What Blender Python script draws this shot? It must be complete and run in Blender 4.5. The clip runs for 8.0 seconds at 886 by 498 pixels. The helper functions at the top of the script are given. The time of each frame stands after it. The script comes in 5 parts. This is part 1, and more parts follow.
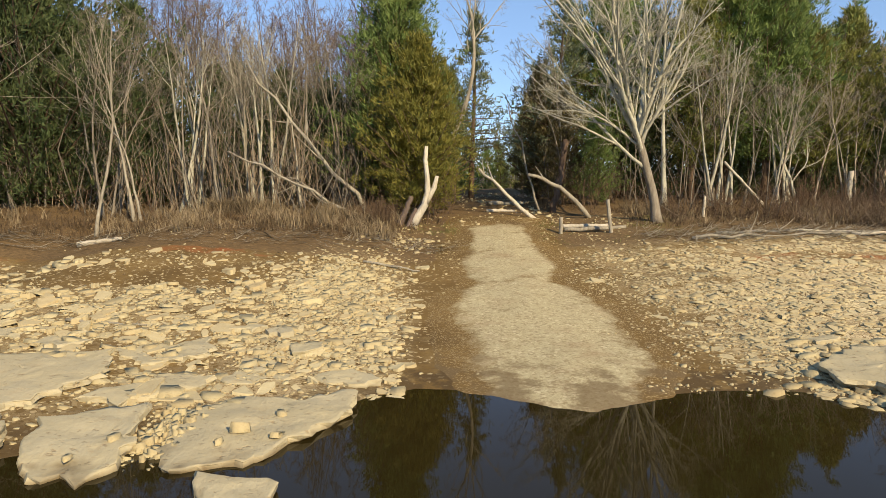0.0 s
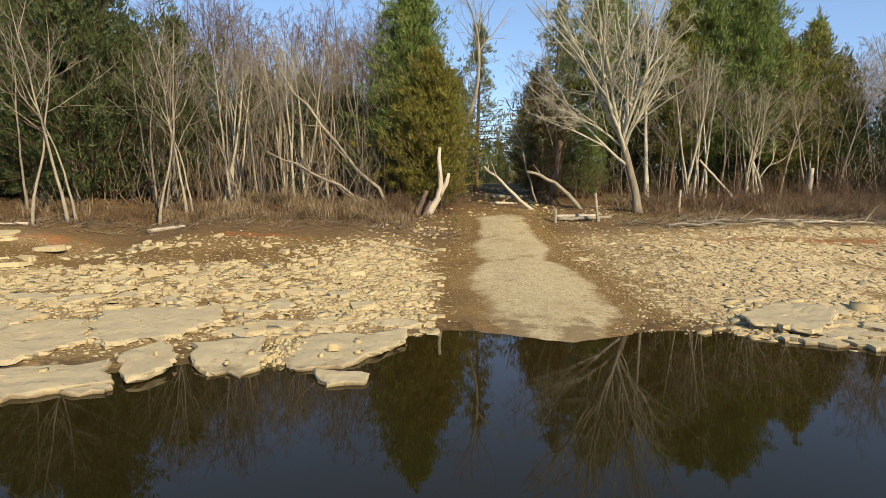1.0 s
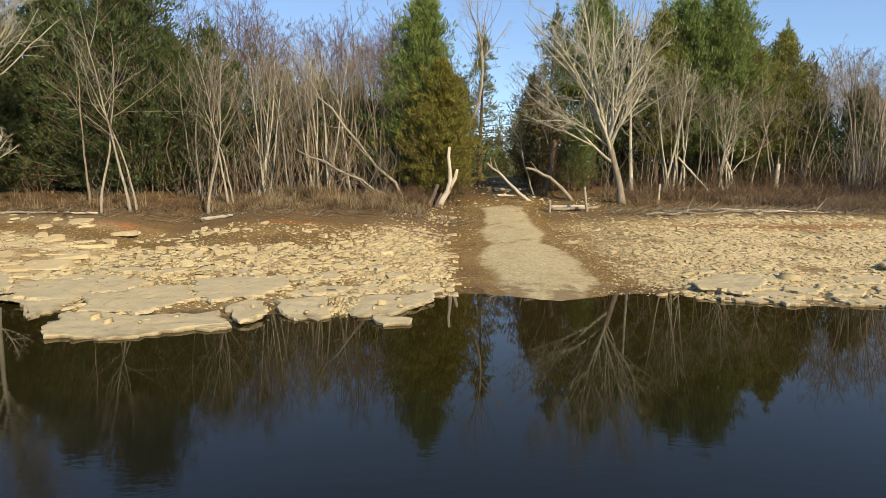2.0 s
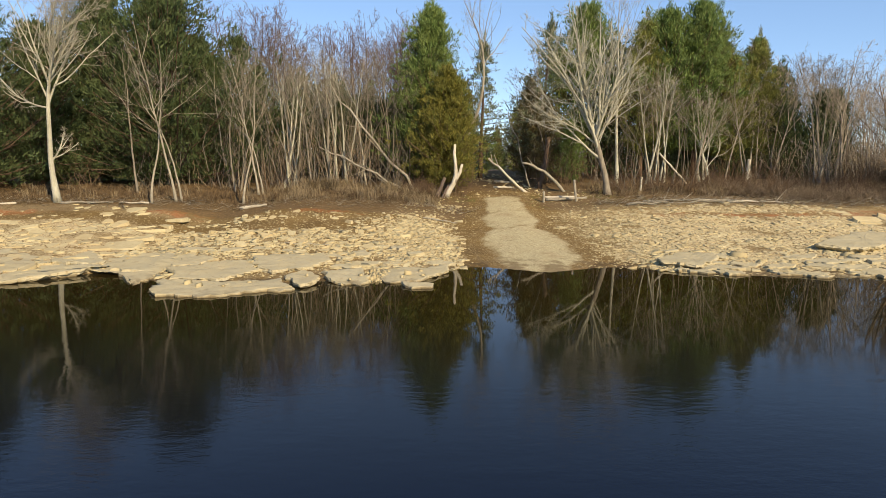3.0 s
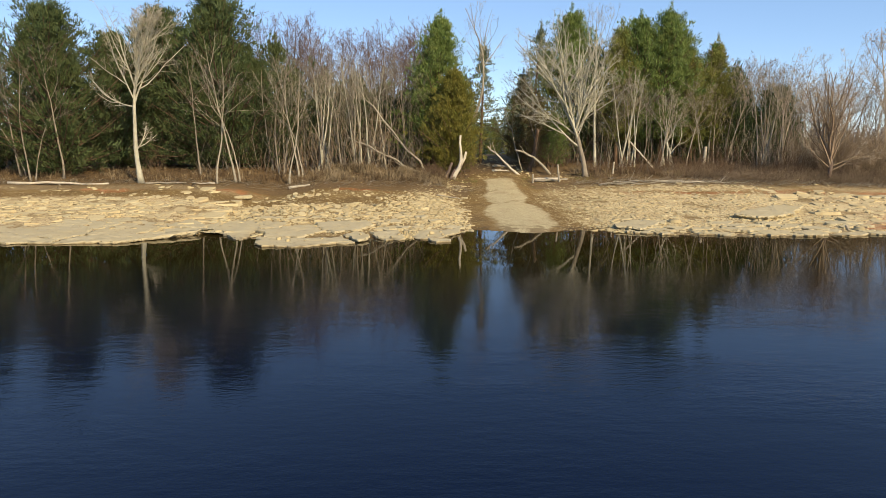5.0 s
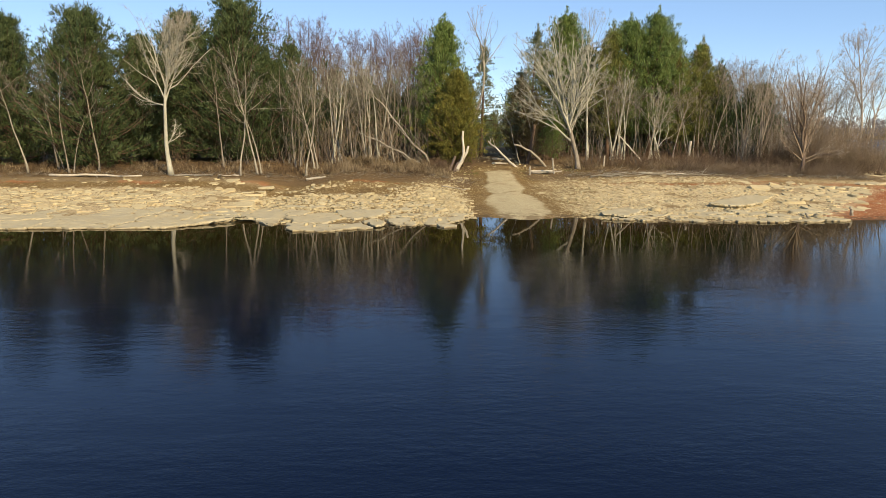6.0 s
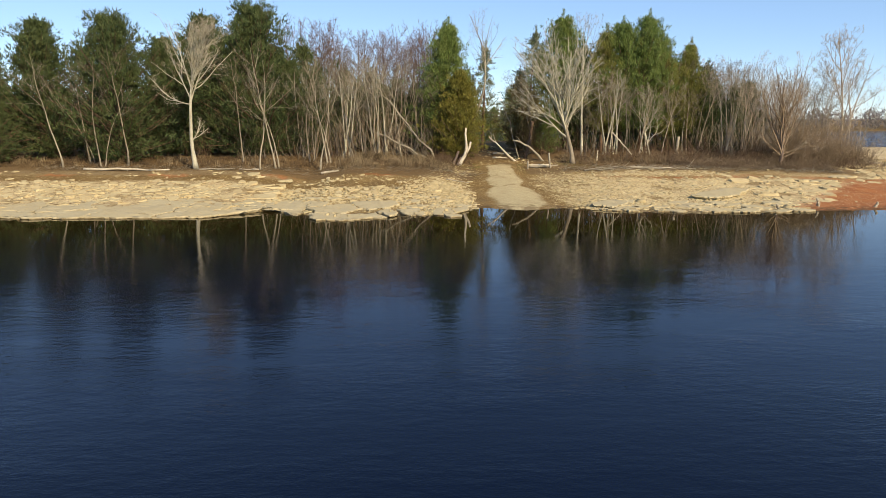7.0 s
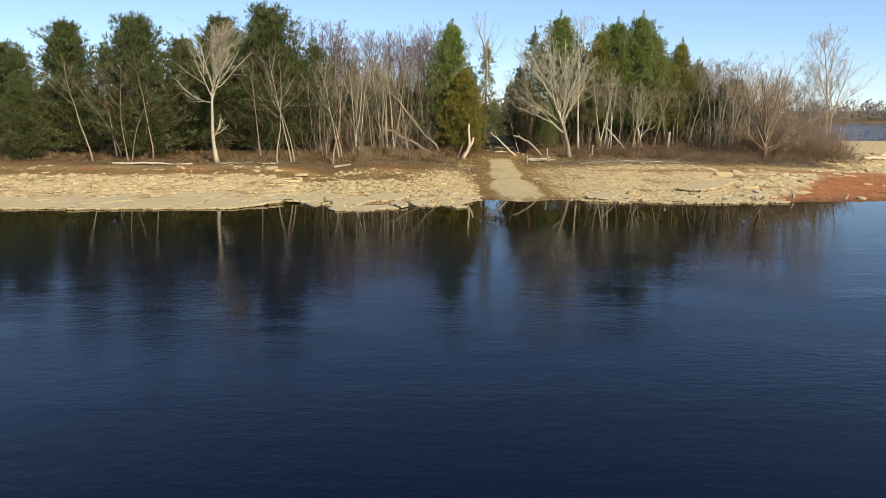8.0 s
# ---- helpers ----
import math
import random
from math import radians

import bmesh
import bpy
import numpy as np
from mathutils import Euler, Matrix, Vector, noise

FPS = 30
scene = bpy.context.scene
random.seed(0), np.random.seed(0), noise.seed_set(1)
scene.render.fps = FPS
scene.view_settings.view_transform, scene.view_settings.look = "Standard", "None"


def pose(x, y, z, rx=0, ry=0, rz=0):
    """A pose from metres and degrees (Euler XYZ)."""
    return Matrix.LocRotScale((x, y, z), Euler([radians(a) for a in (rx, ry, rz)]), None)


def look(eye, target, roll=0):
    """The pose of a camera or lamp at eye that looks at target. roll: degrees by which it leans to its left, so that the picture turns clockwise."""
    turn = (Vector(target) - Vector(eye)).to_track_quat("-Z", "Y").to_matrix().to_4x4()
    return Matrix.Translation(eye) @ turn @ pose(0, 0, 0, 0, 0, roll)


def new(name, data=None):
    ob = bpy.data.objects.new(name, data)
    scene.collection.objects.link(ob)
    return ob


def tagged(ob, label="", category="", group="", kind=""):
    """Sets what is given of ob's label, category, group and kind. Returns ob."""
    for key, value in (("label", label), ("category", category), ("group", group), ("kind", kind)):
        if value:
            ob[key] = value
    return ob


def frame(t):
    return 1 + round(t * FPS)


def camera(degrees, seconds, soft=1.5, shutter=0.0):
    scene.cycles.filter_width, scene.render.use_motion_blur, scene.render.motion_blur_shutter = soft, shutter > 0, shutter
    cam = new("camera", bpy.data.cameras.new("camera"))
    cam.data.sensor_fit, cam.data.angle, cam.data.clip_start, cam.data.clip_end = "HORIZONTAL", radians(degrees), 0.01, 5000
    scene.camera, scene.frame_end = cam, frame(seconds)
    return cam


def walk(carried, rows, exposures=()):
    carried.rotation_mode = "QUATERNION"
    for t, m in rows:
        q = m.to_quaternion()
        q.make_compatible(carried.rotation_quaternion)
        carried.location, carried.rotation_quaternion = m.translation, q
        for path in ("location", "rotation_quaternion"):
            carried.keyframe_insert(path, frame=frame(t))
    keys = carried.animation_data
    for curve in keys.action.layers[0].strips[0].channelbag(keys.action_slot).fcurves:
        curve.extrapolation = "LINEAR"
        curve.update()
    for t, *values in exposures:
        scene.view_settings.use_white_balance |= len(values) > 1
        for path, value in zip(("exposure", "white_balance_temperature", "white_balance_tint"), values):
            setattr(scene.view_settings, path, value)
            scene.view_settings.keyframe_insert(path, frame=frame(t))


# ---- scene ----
cam = camera(66.0, 8.0, soft=0.8)
# seconds, x, y, z, pitch, yaw
PATH = [
    (0.0, 0.000, 0.000, 3.000, -5.735, 0.000),
    (0.5, -0.245, -1.857, 3.048, -5.990, -0.079),
    (1.0, -0.506, -3.779, 3.105, -6.254, -0.154),
    (1.5, -0.775, -5.766, 3.182, -6.544, -0.252),
    (3.0, -1.527, -11.889, 3.455, -7.590, -0.569),
    (3.5, -1.728, -13.910, 3.570, -7.916, -0.676),
    (4.0, -1.911, -15.909, 3.681, -8.280, -0.767),
    (4.5, -2.113, -17.857, 3.775, -8.695, -0.829),
    (6.0, -2.741, -23.513, 4.214, -9.887, -0.995),
    (6.5, -2.949, -25.320, 4.421, -10.249, -1.035),
    (7.0, -3.158, -27.063, 4.645, -10.634, -1.053),
    (7.5, -3.368, -28.744, 4.882, -11.007, -1.078),
    (8.0, -3.596, -30.391, 5.109, -11.389, -1.076),
]
walk(cam, [(t, pose(x, y, z, 90 + pitch, 0, yaw)) for t, x, y, z, pitch, yaw in PATH], exposures=[(0.0, 0.50, 7050, 13), (8.0, 0.50, 7050, 13)])

# ---- world, sun ----
SUN_ELEVATION, SUN_AZIMUTH = radians(31), radians(148)  # azimuth clockwise from +y (ahead)
world = bpy.data.worlds.new("sky")
scene.world = world
world.use_nodes = True
wn = world.node_tree
wn.nodes.clear()
sky = wn.nodes.new("ShaderNodeTexSky")
sky.sky_type = 'NISHITA'
sky.sun_disc = False
sky.sun_elevation, sky.sun_rotation = SUN_ELEVATION, SUN_AZIMUTH
sky.altitude, sky.air_density, sky.dust_density, sky.ozone_density = 1500, 0.85, 0.0, 3.5
bg = wn.nodes.new("ShaderNodeBackground")
bg.inputs["Strength"].default_value = 0.114
wout = wn.nodes.new("ShaderNodeOutputWorld")
haze = wn.nodes.new("ShaderNodeMix")  # thin even haze over the clear sky
haze.data_type = 'RGBA'
haze.inputs["Factor"].default_value = 0.30
haze.inputs[7].default_value = (2.35, 4.35, 7.4, 1)
wn.links.new(sky.outputs[0], haze.inputs[6])
wn.links.new(haze.outputs[2], bg.inputs[0])
wn.links.new(bg.outputs[0], wout.inputs[0])

sun_data = bpy.data.lights.new("sun", 'SUN')
sun_data.energy, sun_data.angle, sun_data.color = 5.0, radians(0.53), (1.0, 0.845, 0.575)
SUN_WAY = Vector((math.sin(SUN_AZIMUTH) * math.cos(SUN_ELEVATION), math.cos(SUN_AZIMUTH) * math.cos(SUN_ELEVATION), math.sin(SUN_ELEVATION)))
sun = new("sun", sun_data)
sun.matrix_world = look(SUN_WAY * 60, (0, 0, 0))


# ---- materials ----
class Nodes:
    """A small writer of node materials."""

    def __init__(self, name):
        self.mat = bpy.data.materials.new(name)
        self.mat.use_nodes = True
        self.t = self.mat.node_tree
        self.t.nodes.clear()
        self.out = self.t.nodes.new("ShaderNodeOutputMaterial")
        self.bsdf = self.t.nodes.new("ShaderNodeBsdfPrincipled")
        self.t.links.new(self.bsdf.outputs[0], self.out.inputs[0])
        self.bsdf.inputs["Specular IOR Level"].default_value = 0.25
        geo = self.t.nodes.new("ShaderNodeNewGeometry")
        self.island = geo.outputs["Random Per Island"]
        self.place = geo.outputs["Position"]
        self.each = self.t.nodes.new("ShaderNodeObjectInfo").outputs["Random"]
        self.obj = self.t.nodes.new("ShaderNodeTexCoord").outputs["Object"]

    def put(self, sock, v):
        if isinstance(v, bpy.types.NodeSocket):
            self.t.links.new(v, sock)
        elif isinstance(v, tuple) and len(v) == 3 and sock.type == 'RGBA':
            sock.default_value = (*v, 1)
        else:
            sock.default_value = v

    def stretch(self, vec, sx, sy, sz):
        m = self.t.nodes.new("ShaderNodeMapping")
        m.inputs["Scale"].default_value = (sx, sy, sz)
        self.put(m.inputs["Vector"], vec)
        return m.outputs[0]

    def noise(self, vec, scale, detail=4, rough=0.55, lo=0.3, hi=0.7):
        n = self.t.nodes.new("ShaderNodeTexNoise")
        n.inputs["Scale"].default_value, n.inputs["Detail"].default_value, n.inputs["Roughness"].default_value = scale, detail, rough
        self.put(n.inputs["Vector"], vec)
        return self.fit(n.outputs[0], lo, hi)

    def voronoi(self, vec, scale, feature='DISTANCE_TO_EDGE', out="Distance"):
        n = self.t.nodes.new("ShaderNodeTexVoronoi")
        n.feature = feature
        n.inputs["Scale"].default_value = scale
        self.put(n.inputs["Vector"], vec)
        return n.outputs[out]

    def fit(self, v, lo, hi, a=0.0, b=1.0):
        n = self.t.nodes.new("ShaderNodeMapRange")
        for i, x in enumerate((v, lo, hi, a, b)):
            self.put(n.inputs[i], x)
        return n.outputs[0]

    def maths(self, op, a, b=0.5):
        n = self.t.nodes.new("ShaderNodeMath")
        n.operation = op
        self.put(n.inputs[0], a)
        self.put(n.inputs[1], b)
        return n.outputs[0]

    def mix(self, f, a, b, kind='MIX'):
        n = self.t.nodes.new("ShaderNodeMix")
        n.data_type, n.blend_type = 'RGBA', kind
        self.put(n.inputs["Factor"], f)
        self.put(n.inputs[6], a)
        self.put(n.inputs[7], b)
        return n.outputs[2]

    def attribute(self, name):
        n = self.t.nodes.new("ShaderNodeAttribute")
        n.attribute_name = name
        s = self.t.nodes.new("ShaderNodeSeparateColor")
        self.t.links.new(n.outputs["Color"], s.inputs[0])
        return s.outputs

    def axis(self, vec, i):
        s = self.t.nodes.new("ShaderNodeSeparateXYZ")
        self.put(s.inputs[0], vec)
        return s.outputs[i]

    def bump(self, height, strength, distance):
        n = self.t.nodes.new("ShaderNodeBump")
        n.inputs["Strength"].default_value, n.inputs["Distance"].default_value = strength, distance
        self.put(n.inputs["Height"], height)
        self.put(self.bsdf.inputs["Normal"], n.outputs[0])

    def done(self, color, rough=0.9):
        self.put(self.bsdf.inputs["Base Color"], color)
        self.put(self.bsdf.inputs["Roughness"], rough)
        return self.mat


def stone_material(name, pale, dark, scale=1.0):
    n = Nodes(name)
    big = n.noise(n.place, 1.3 * scale, 3)
    grain = n.noise(n.place, 28 * scale, 5, 0.65)
    stain = n.noise(n.place, 5 * scale, 5, 0.6, 0.5, 0.75)
    c = n.mix(big, pale, tuple(0.82 * a for a in pale))
    c = n.mix(n.maths('MULTIPLY', stain, 0.45), c, dark)
    c = n.mix(n.fit(n.island, 0, 1, 0, 0.5), c, tuple(a * b for a, b in zip(dark, (1.15, 1.1, 1.05))))
    c = n.mix(n.maths('MULTIPLY', grain, 0.28), c, dark)
    pits = n.noise(n.place, 11 * scale, 3, 0.5, 0.60, 0.72)
    c = n.mix(n.maths('MULTIPLY', pits, 0.4), c, tuple(0.6 * a for a in dark))
    n.bump(n.maths('SUBTRACT', n.maths('ADD', grain, n.noise(n.place, 7 * scale, 4)), n.maths('MULTIPLY', pits, 1.5)), 0.5, 0.006)
    return n.done(c, 0.92)


def slab_material():
    """Limestone worn by water: grey and cream blotches, brown stains and small pits."""
    n = Nodes("weathered_limestone")
    p = n.place
    c = n.mix(n.noise(p, 1.1, 5, 0.6, 0.35, 0.65), (0.415, 0.362, 0.228), (0.385, 0.348, 0.24))
    c = n.mix(n.fit(n.each, 0, 1, 0.0, 0.3), c, (0.39, 0.325, 0.195))
    c = n.mix(n.maths('MULTIPLY', n.noise(p, 3.3, 6, 0.7, 0.55, 0.78), 0.55), c, (0.33, 0.245, 0.13))
    grain = n.noise(p, 24, 6, 0.7)
    c = n.mix(n.maths('MULTIPLY', grain, 0.35), c, (0.30, 0.235, 0.14))
    pits = n.noise(n.stretch(p, 1.0, 1.6, 1.0), 8, 4, 0.6, 0.60, 0.70)
    c = n.mix(n.maths('MULTIPLY', pits, 0.6), c, (0.20, 0.14, 0.075))
    wet = n.fit(n.maths('ADD', n.axis(p, 2), n.noise(p, 3.0, 4, 0.6, 0.0, 8.0)), 0.07, 0.13, 0.75, 0.0)
    c = n.mix(wet, c, (0.10, 0.068, 0.032))
    rough = n.maths('ADD', n.maths('MULTIPLY', n.noise(n.stretch(p, 1.0, 0.6, 1.0), 4.5, 5, 0.65), 2.0), n.maths('MULTIPLY', grain, 0.5))
    n.bump(n.maths('SUBTRACT', rough, n.maths('MULTIPLY', pits, 1.4)), 0.5, 0.012)
    return n.done(c, 0.9)


def bark_material(name, pale, dark):
    n = Nodes(name)
    streak = n.noise(n.stretch(n.obj, 4, 4, 0.9), 3, 6, 0.7)
    blot = n.noise(n.obj, 1.7, 3, 0.5, 0.35, 0.65)
    c = n.mix(streak, dark, pale)
    c = n.mix(n.maths('MULTIPLY', blot, 0.45), c, tuple(0.55 * a for a in dark))
    c = n.mix(n.fit(n.each, 0, 1, 0, 0.35), c, dark)
    n.bump(streak, 0.7, 0.03)
    return n.done(c, 0.9)


def leaf_material(name, a, b, c3):
    n = Nodes(name)
    clump = n.noise(n.obj, 0.9, 3, 0.5, 0.35, 0.65)
    c = n.mix(n.island, a, b)
    c = n.mix(n.maths('MULTIPLY', clump, 0.55), c, c3)
    thin = n.t.nodes.new("ShaderNodeBsdfTranslucent")
    n.put(thin.inputs[0], c)
    both = n.t.nodes.new("ShaderNodeMixShader")
    both.inputs[0].default_value = 0.35
    n.t.links.new(n.bsdf.outputs[0], both.inputs[1])
    n.t.links.new(thin.outputs[0], both.inputs[2])
    n.t.links.new(both.outputs[0], n.out.inputs[0])
    return n.done(c, 0.6)


def grass_material(name, a, b):
    n = Nodes(name)
    c = n.mix(n.island, a, b)
    c = n.mix(n.maths('MULTIPLY', n.noise(n.place, 0.8, 3), 0.5), c, tuple(0.5 * x for x in b))
    return n.done(c, 0.85)


def ground_material():
    n = Nodes("shore_soil")
    cover = n.attribute("cover")
    p = n.place
    mud = n.mix(n.noise(p, 0.7, 4), (0.100, 0.059, 0.016), (0.178, 0.111, 0.035))
    mud = n.mix(n.maths('MULTIPLY', n.noise(p, 14, 5, 0.65, 0.45, 0.7), 0.6), mud, (0.085, 0.050, 0.020))
    mud = n.mix(n.maths('MULTIPLY', n.noise(p, 2.6, 6, 0.7, 0.5, 0.75), 0.6), mud, (0.23, 0.165, 0.075))
    clay = n.mix(n.noise(p, 1.1, 4), (0.20, 0.060, 0.016), (0.29, 0.102, 0.031))
    litter = n.mix(n.noise(p, 9, 5, 0.7), (0.065, 0.041, 0.018), (0.18, 0.115, 0.052))
    bits = n.voronoi(p, 17, 'F1', "Color")
    edge = n.voronoi(p, 17)
    shard = n.mix(n.axis(bits, 0), (0.42, 0.32, 0.175), (0.64, 0.53, 0.33))
    shard = n.mix(n.fit(edge, 0.01, 0.06), (0.14, 0.09, 0.045), shard)
    bend = n.t.nodes.new("ShaderNodeVectorMath")
    bend.operation = 'MULTIPLY_ADD'
    warp = n.t.nodes.new("ShaderNodeTexNoise")
    warp.inputs["Scale"].default_value = 1.6
    n.put(warp.inputs["Vector"], p)
    n.put(bend.inputs[0], warp.outputs["Color"])
    bend.inputs[1].default_value = (0.5, 0.5, 0.0)
    n.put(bend.inputs[2], p)
    crack = n.voronoi(n.stretch(bend.outputs[0], 2.6, 5.6, 1), 1.0)
    crack = n.maths('MINIMUM', n.fit(crack, 0.015, 0.07), n.fit(n.voronoi(n.stretch(bend.outputs[0], 6.5, 13.0, 1), 1.0), 0.02, 0.10, 0.35, 1.0))
    bed = n.mix(n.axis(n.voronoi(n.stretch(bend.outputs[0], 2.6, 5.6, 1), 1.0, 'F1', "Color"), 0), (0.60, 0.495, 0.285), (0.71, 0.605, 0.37))
    bed = n.mix(n.noise(p, 7, 5, 0.7, 0.52, 0.85), bed, (0.36, 0.26, 0.14))
    bed = n.mix(crack, (0.10, 0.062, 0.032), bed)
    shard = n.mix(n.noise(p, 0.9, 4, 0.6, 0.42, 0.56), shard, bed)
    broken = n.noise(p, 2.2, 5, 0.65, 0.30, 0.45)
    some = n.maths('MULTIPLY', n.fit(n.axis(bits, 1), 0.05, 0.12), broken)
    c = n.mix(n.fit(n.maths('ADD', cover[1], n.noise(p, 1.5, 4, 0.6, 0.0, 1.0)), 0.75, 1.0), mud, clay)
    c = n.mix(n.fit(n.maths('ADD', cover[2], n.noise(p, 1.9, 4, 0.6, 0.0, 1.0)), 0.8, 1.0), c, litter)
    sparse = n.maths('MULTIPLY', n.fit(n.axis(bits, 2), 0.88, 0.90), 0.6)
    f = n.maths('MAXIMUM', n.maths('MULTIPLY', cover[0], some), n.maths('MULTIPLY', n.fit(cover[2], 0.0, 0.5, 1.0, 0.0), sparse))
    c = n.mix(f, c, shard)
    wet = n.maths('MULTIPLY', n.fit(n.maths('ADD', n.axis(p, 2), n.noise(p, 3.0, 4, 0.6, 0.0, 0.1 / 0.08)), 0.42, 0.50, 1.0, 0.0), n.fit(n.axis(p, 2), 0.05, 0.10, 1.0, 0.0))
    c = n.mix(n.maths('MULTIPLY', wet, 0.75), c, (0.060, 0.038, 0.016))
    h = n.maths('ADD', n.maths('MULTIPLY', f, n.maths('ADD', crack, 0.4)), n.noise(p, 22, 5, 0.7))
    n.bump(h, 0.7, 0.007)
    return n.done(c, 0.93)


def gravel_material():
    n = Nodes("packed_gravel")
    p = n.place
    bits = n.voronoi(p, 55, 'F1', "Color")
    c = n.mix(n.axis(bits, 0), (0.29, 0.24, 0.135), (0.46, 0.40, 0.245))
    c = n.mix(n.maths('MULTIPLY', n.noise(p, 0.8, 5, 0.6), 0.5), c, (0.38, 0.335, 0.205))
    chips = n.voronoi(p, 21, 'F1', "Color")
    c = n.mix(n.fit(n.axis(chips, 0), 0.72, 0.80, 0.0, 0.55), c, (0.22, 0.165, 0.09))
    c = n.mix(n.fit(n.axis(chips, 1), 0.90, 0.93, 0.0, 0.5), c, (0.56, 0.49, 0.33))
    c = n.mix(n.noise(n.stretch(p, 1.0, 1.3, 1), 1.0, 6, 0.65, 0.52, 0.80), c, (0.27, 0.195, 0.11))
    mud = n.mix(n.noise(p, 0.7, 4), (0.100, 0.059, 0.016), (0.178, 0.111, 0.035))
    mud = n.mix(n.maths('MULTIPLY', n.noise(p, 14, 5, 0.65, 0.45, 0.7), 0.6), mud, (0.085, 0.050, 0.020))
    mud = n.mix(n.fit(n.axis(bits, 2), 0.8, 0.85, 0.0, 0.6), mud, (0.42, 0.33, 0.19))
    worn = n.attribute("worn")[0]
    c = n.mix(n.fit(n.maths('ADD', worn, n.maths('ADD', n.noise(p, 3.4, 7, 0.75, 0.2, 0.8), n.noise(p, 0.9, 3, 0.6, 0.0, 0.9))), 1.35, 1.85), mud, c)
    wet = n.fit(n.maths('ADD', n.axis(p, 2), n.noise(p, 1.6, 4, 0.6, 0.0, 0.16 / 0.16)), 0.50, 0.62, 1.0, 0.0)
    near = n.fit(n.axis(p, 2), 0.09, 0.15, 1.0, 0.0)
    c = n.mix(n.maths('MULTIPLY', n.maths('MULTIPLY', wet, near), 0.75), c, (0.13, 0.09, 0.045))
    n.bump(n.maths('ADD', n.axis(bits, 1), n.noise(p, 9, 4)), 0.5, 0.004)
    return n.done(c, 0.93)


def water_material():
    n = Nodes("lake_water")
    p = n.place
    b = n.bsdf
    b.inputs["IOR"].default_value = 1.333
    b.inputs["Specular IOR Level"].default_value = 0.28
    away = n.maths('MAXIMUM', n.fit(n.axis(p, 1), -12.0, 2.0, 1.0, 0.03), n.fit(n.axis(p, 1), 50.0, 75.0, 0.0, 12.0))
    patch = n.noise(n.stretch(p, 0.10, 0.22, 1), 1.0, 4, 0.6, 0.40, 0.64)
    fine = n.noise(n.stretch(p, 1.3, 3.0, 1), 2.0, 4, 0.65, 0.0, 1.0)
    swell = n.noise(n.stretch(p, 0.25, 0.7, 1), 1.0, 2, 0.5, 0.0, 1.0)
    amount = n.maths('MULTIPLY', n.maths('MULTIPLY', away, n.fit(n.axis(p, 0), -14.0, -2.0, 1.2, 1.0)), n.fit(patch, 0, 1, 0.3, 1.2))
    h = n.maths('MULTIPLY', n.maths('ADD', n.maths('MULTIPLY', fine, 0.55), n.maths('MULTIPLY', swell, 0.6)), amount)
    n.bump(h, 1.0, 0.02)
    far = n.fit(n.axis(p, 1), 30.0, 45.0, 1.0, 0.0)
    shallow = n.maths('MULTIPLY', n.fit(n.axis(p, 1), 0.5, 8.0, 0.0, 1.0), far)
    # offshore blue is sky reflection put into the base colour; the brown is murk
    body_sky = n.mix(n.maths('MULTIPLY', n.fit(n.axis(p, 1), -8.0, 2.5, 0.0, 1.0), far), n.mix(n.fit(n.axis(p, 1), -24.0, -13.0), (0.0002, 0.0020, 0.0105), (0.0001, 0.0028, 0.0165)), (0.0112, 0.0104, 0.0030))
    body_sky = n.mix(shallow, body_sky, (0.020, 0.0140, 0.0040))
    return n.done(body_sky, n.fit(n.axis(p, 1), -24.0, -2.0, 0.03, 0.006))


M_SOIL = ground_material()
M_GRAVEL = gravel_material()
M_WATER = water_material()
M_STONE = stone_material("pale_limestone", (0.458, 0.400, 0.242), (0.255, 0.195, 0.102))
M_BEDROCK = stone_material("cream_bedrock", (0.514, 0.448, 0.279), (0.298, 0.228, 0.121))
M_SLAB = slab_material()
M_PALE = bark_material("pale_bark", (0.472, 0.437, 0.354), (0.218, 0.189, 0.142))
M_WHITE = bark_material("white_bark", (0.570, 0.559, 0.456), (0.308, 0.291, 0.222))
M_GREY = bark_material("grey_bark", (0.354, 0.311, 0.244), (0.165, 0.140, 0.107))
M_DARK = bark_material("cedar_bark", (0.20, 0.135, 0.09), (0.095, 0.062, 0.042))
M_TWIG = bark_material("grey_twigs", (0.244, 0.217, 0.177), (0.122, 0.105, 0.083))
M_RUST = bark_material("reddish_twigs", (0.263, 0.179, 0.160), (0.157, 0.105, 0.093))
M_RUDDY = bark_material("ruddy_bark", (0.20, 0.150, 0.125), (0.10, 0.074, 0.060))
M_SCRUB = bark_material("scrub_bark", (0.34, 0.265, 0.19), (0.17, 0.128, 0.092))
M_DEAD = bark_material("bleached_wood", (0.64, 0.60, 0.50), (0.40, 0.35, 0.27))
M_CEDAR = leaf_material("cedar_green", (0.110, 0.180, 0.048), (0.205, 0.280, 0.090), (0.160, 0.190, 0.058))
M_CEDAR_DARK = leaf_material("cedar_dark", (0.048, 0.082, 0.033), (0.113, 0.153, 0.059), (0.092, 0.099, 0.039))
M_CEDAR_GOLD = leaf_material("cedar_golden", (0.140, 0.145, 0.032), (0.250, 0.220, 0.050), (0.145, 0.150, 0.036))
M_CEDAR_OLIVE = leaf_material("cedar_olive", (0.150, 0.178, 0.046), (0.260, 0.278, 0.078), (0.195, 0.172, 0.054))
M_CEDAR_RUSSET = leaf_material("cedar_russet", (0.130, 0.122, 0.054), (0.210, 0.180, 0.080), (0.165, 0.118, 0.060))
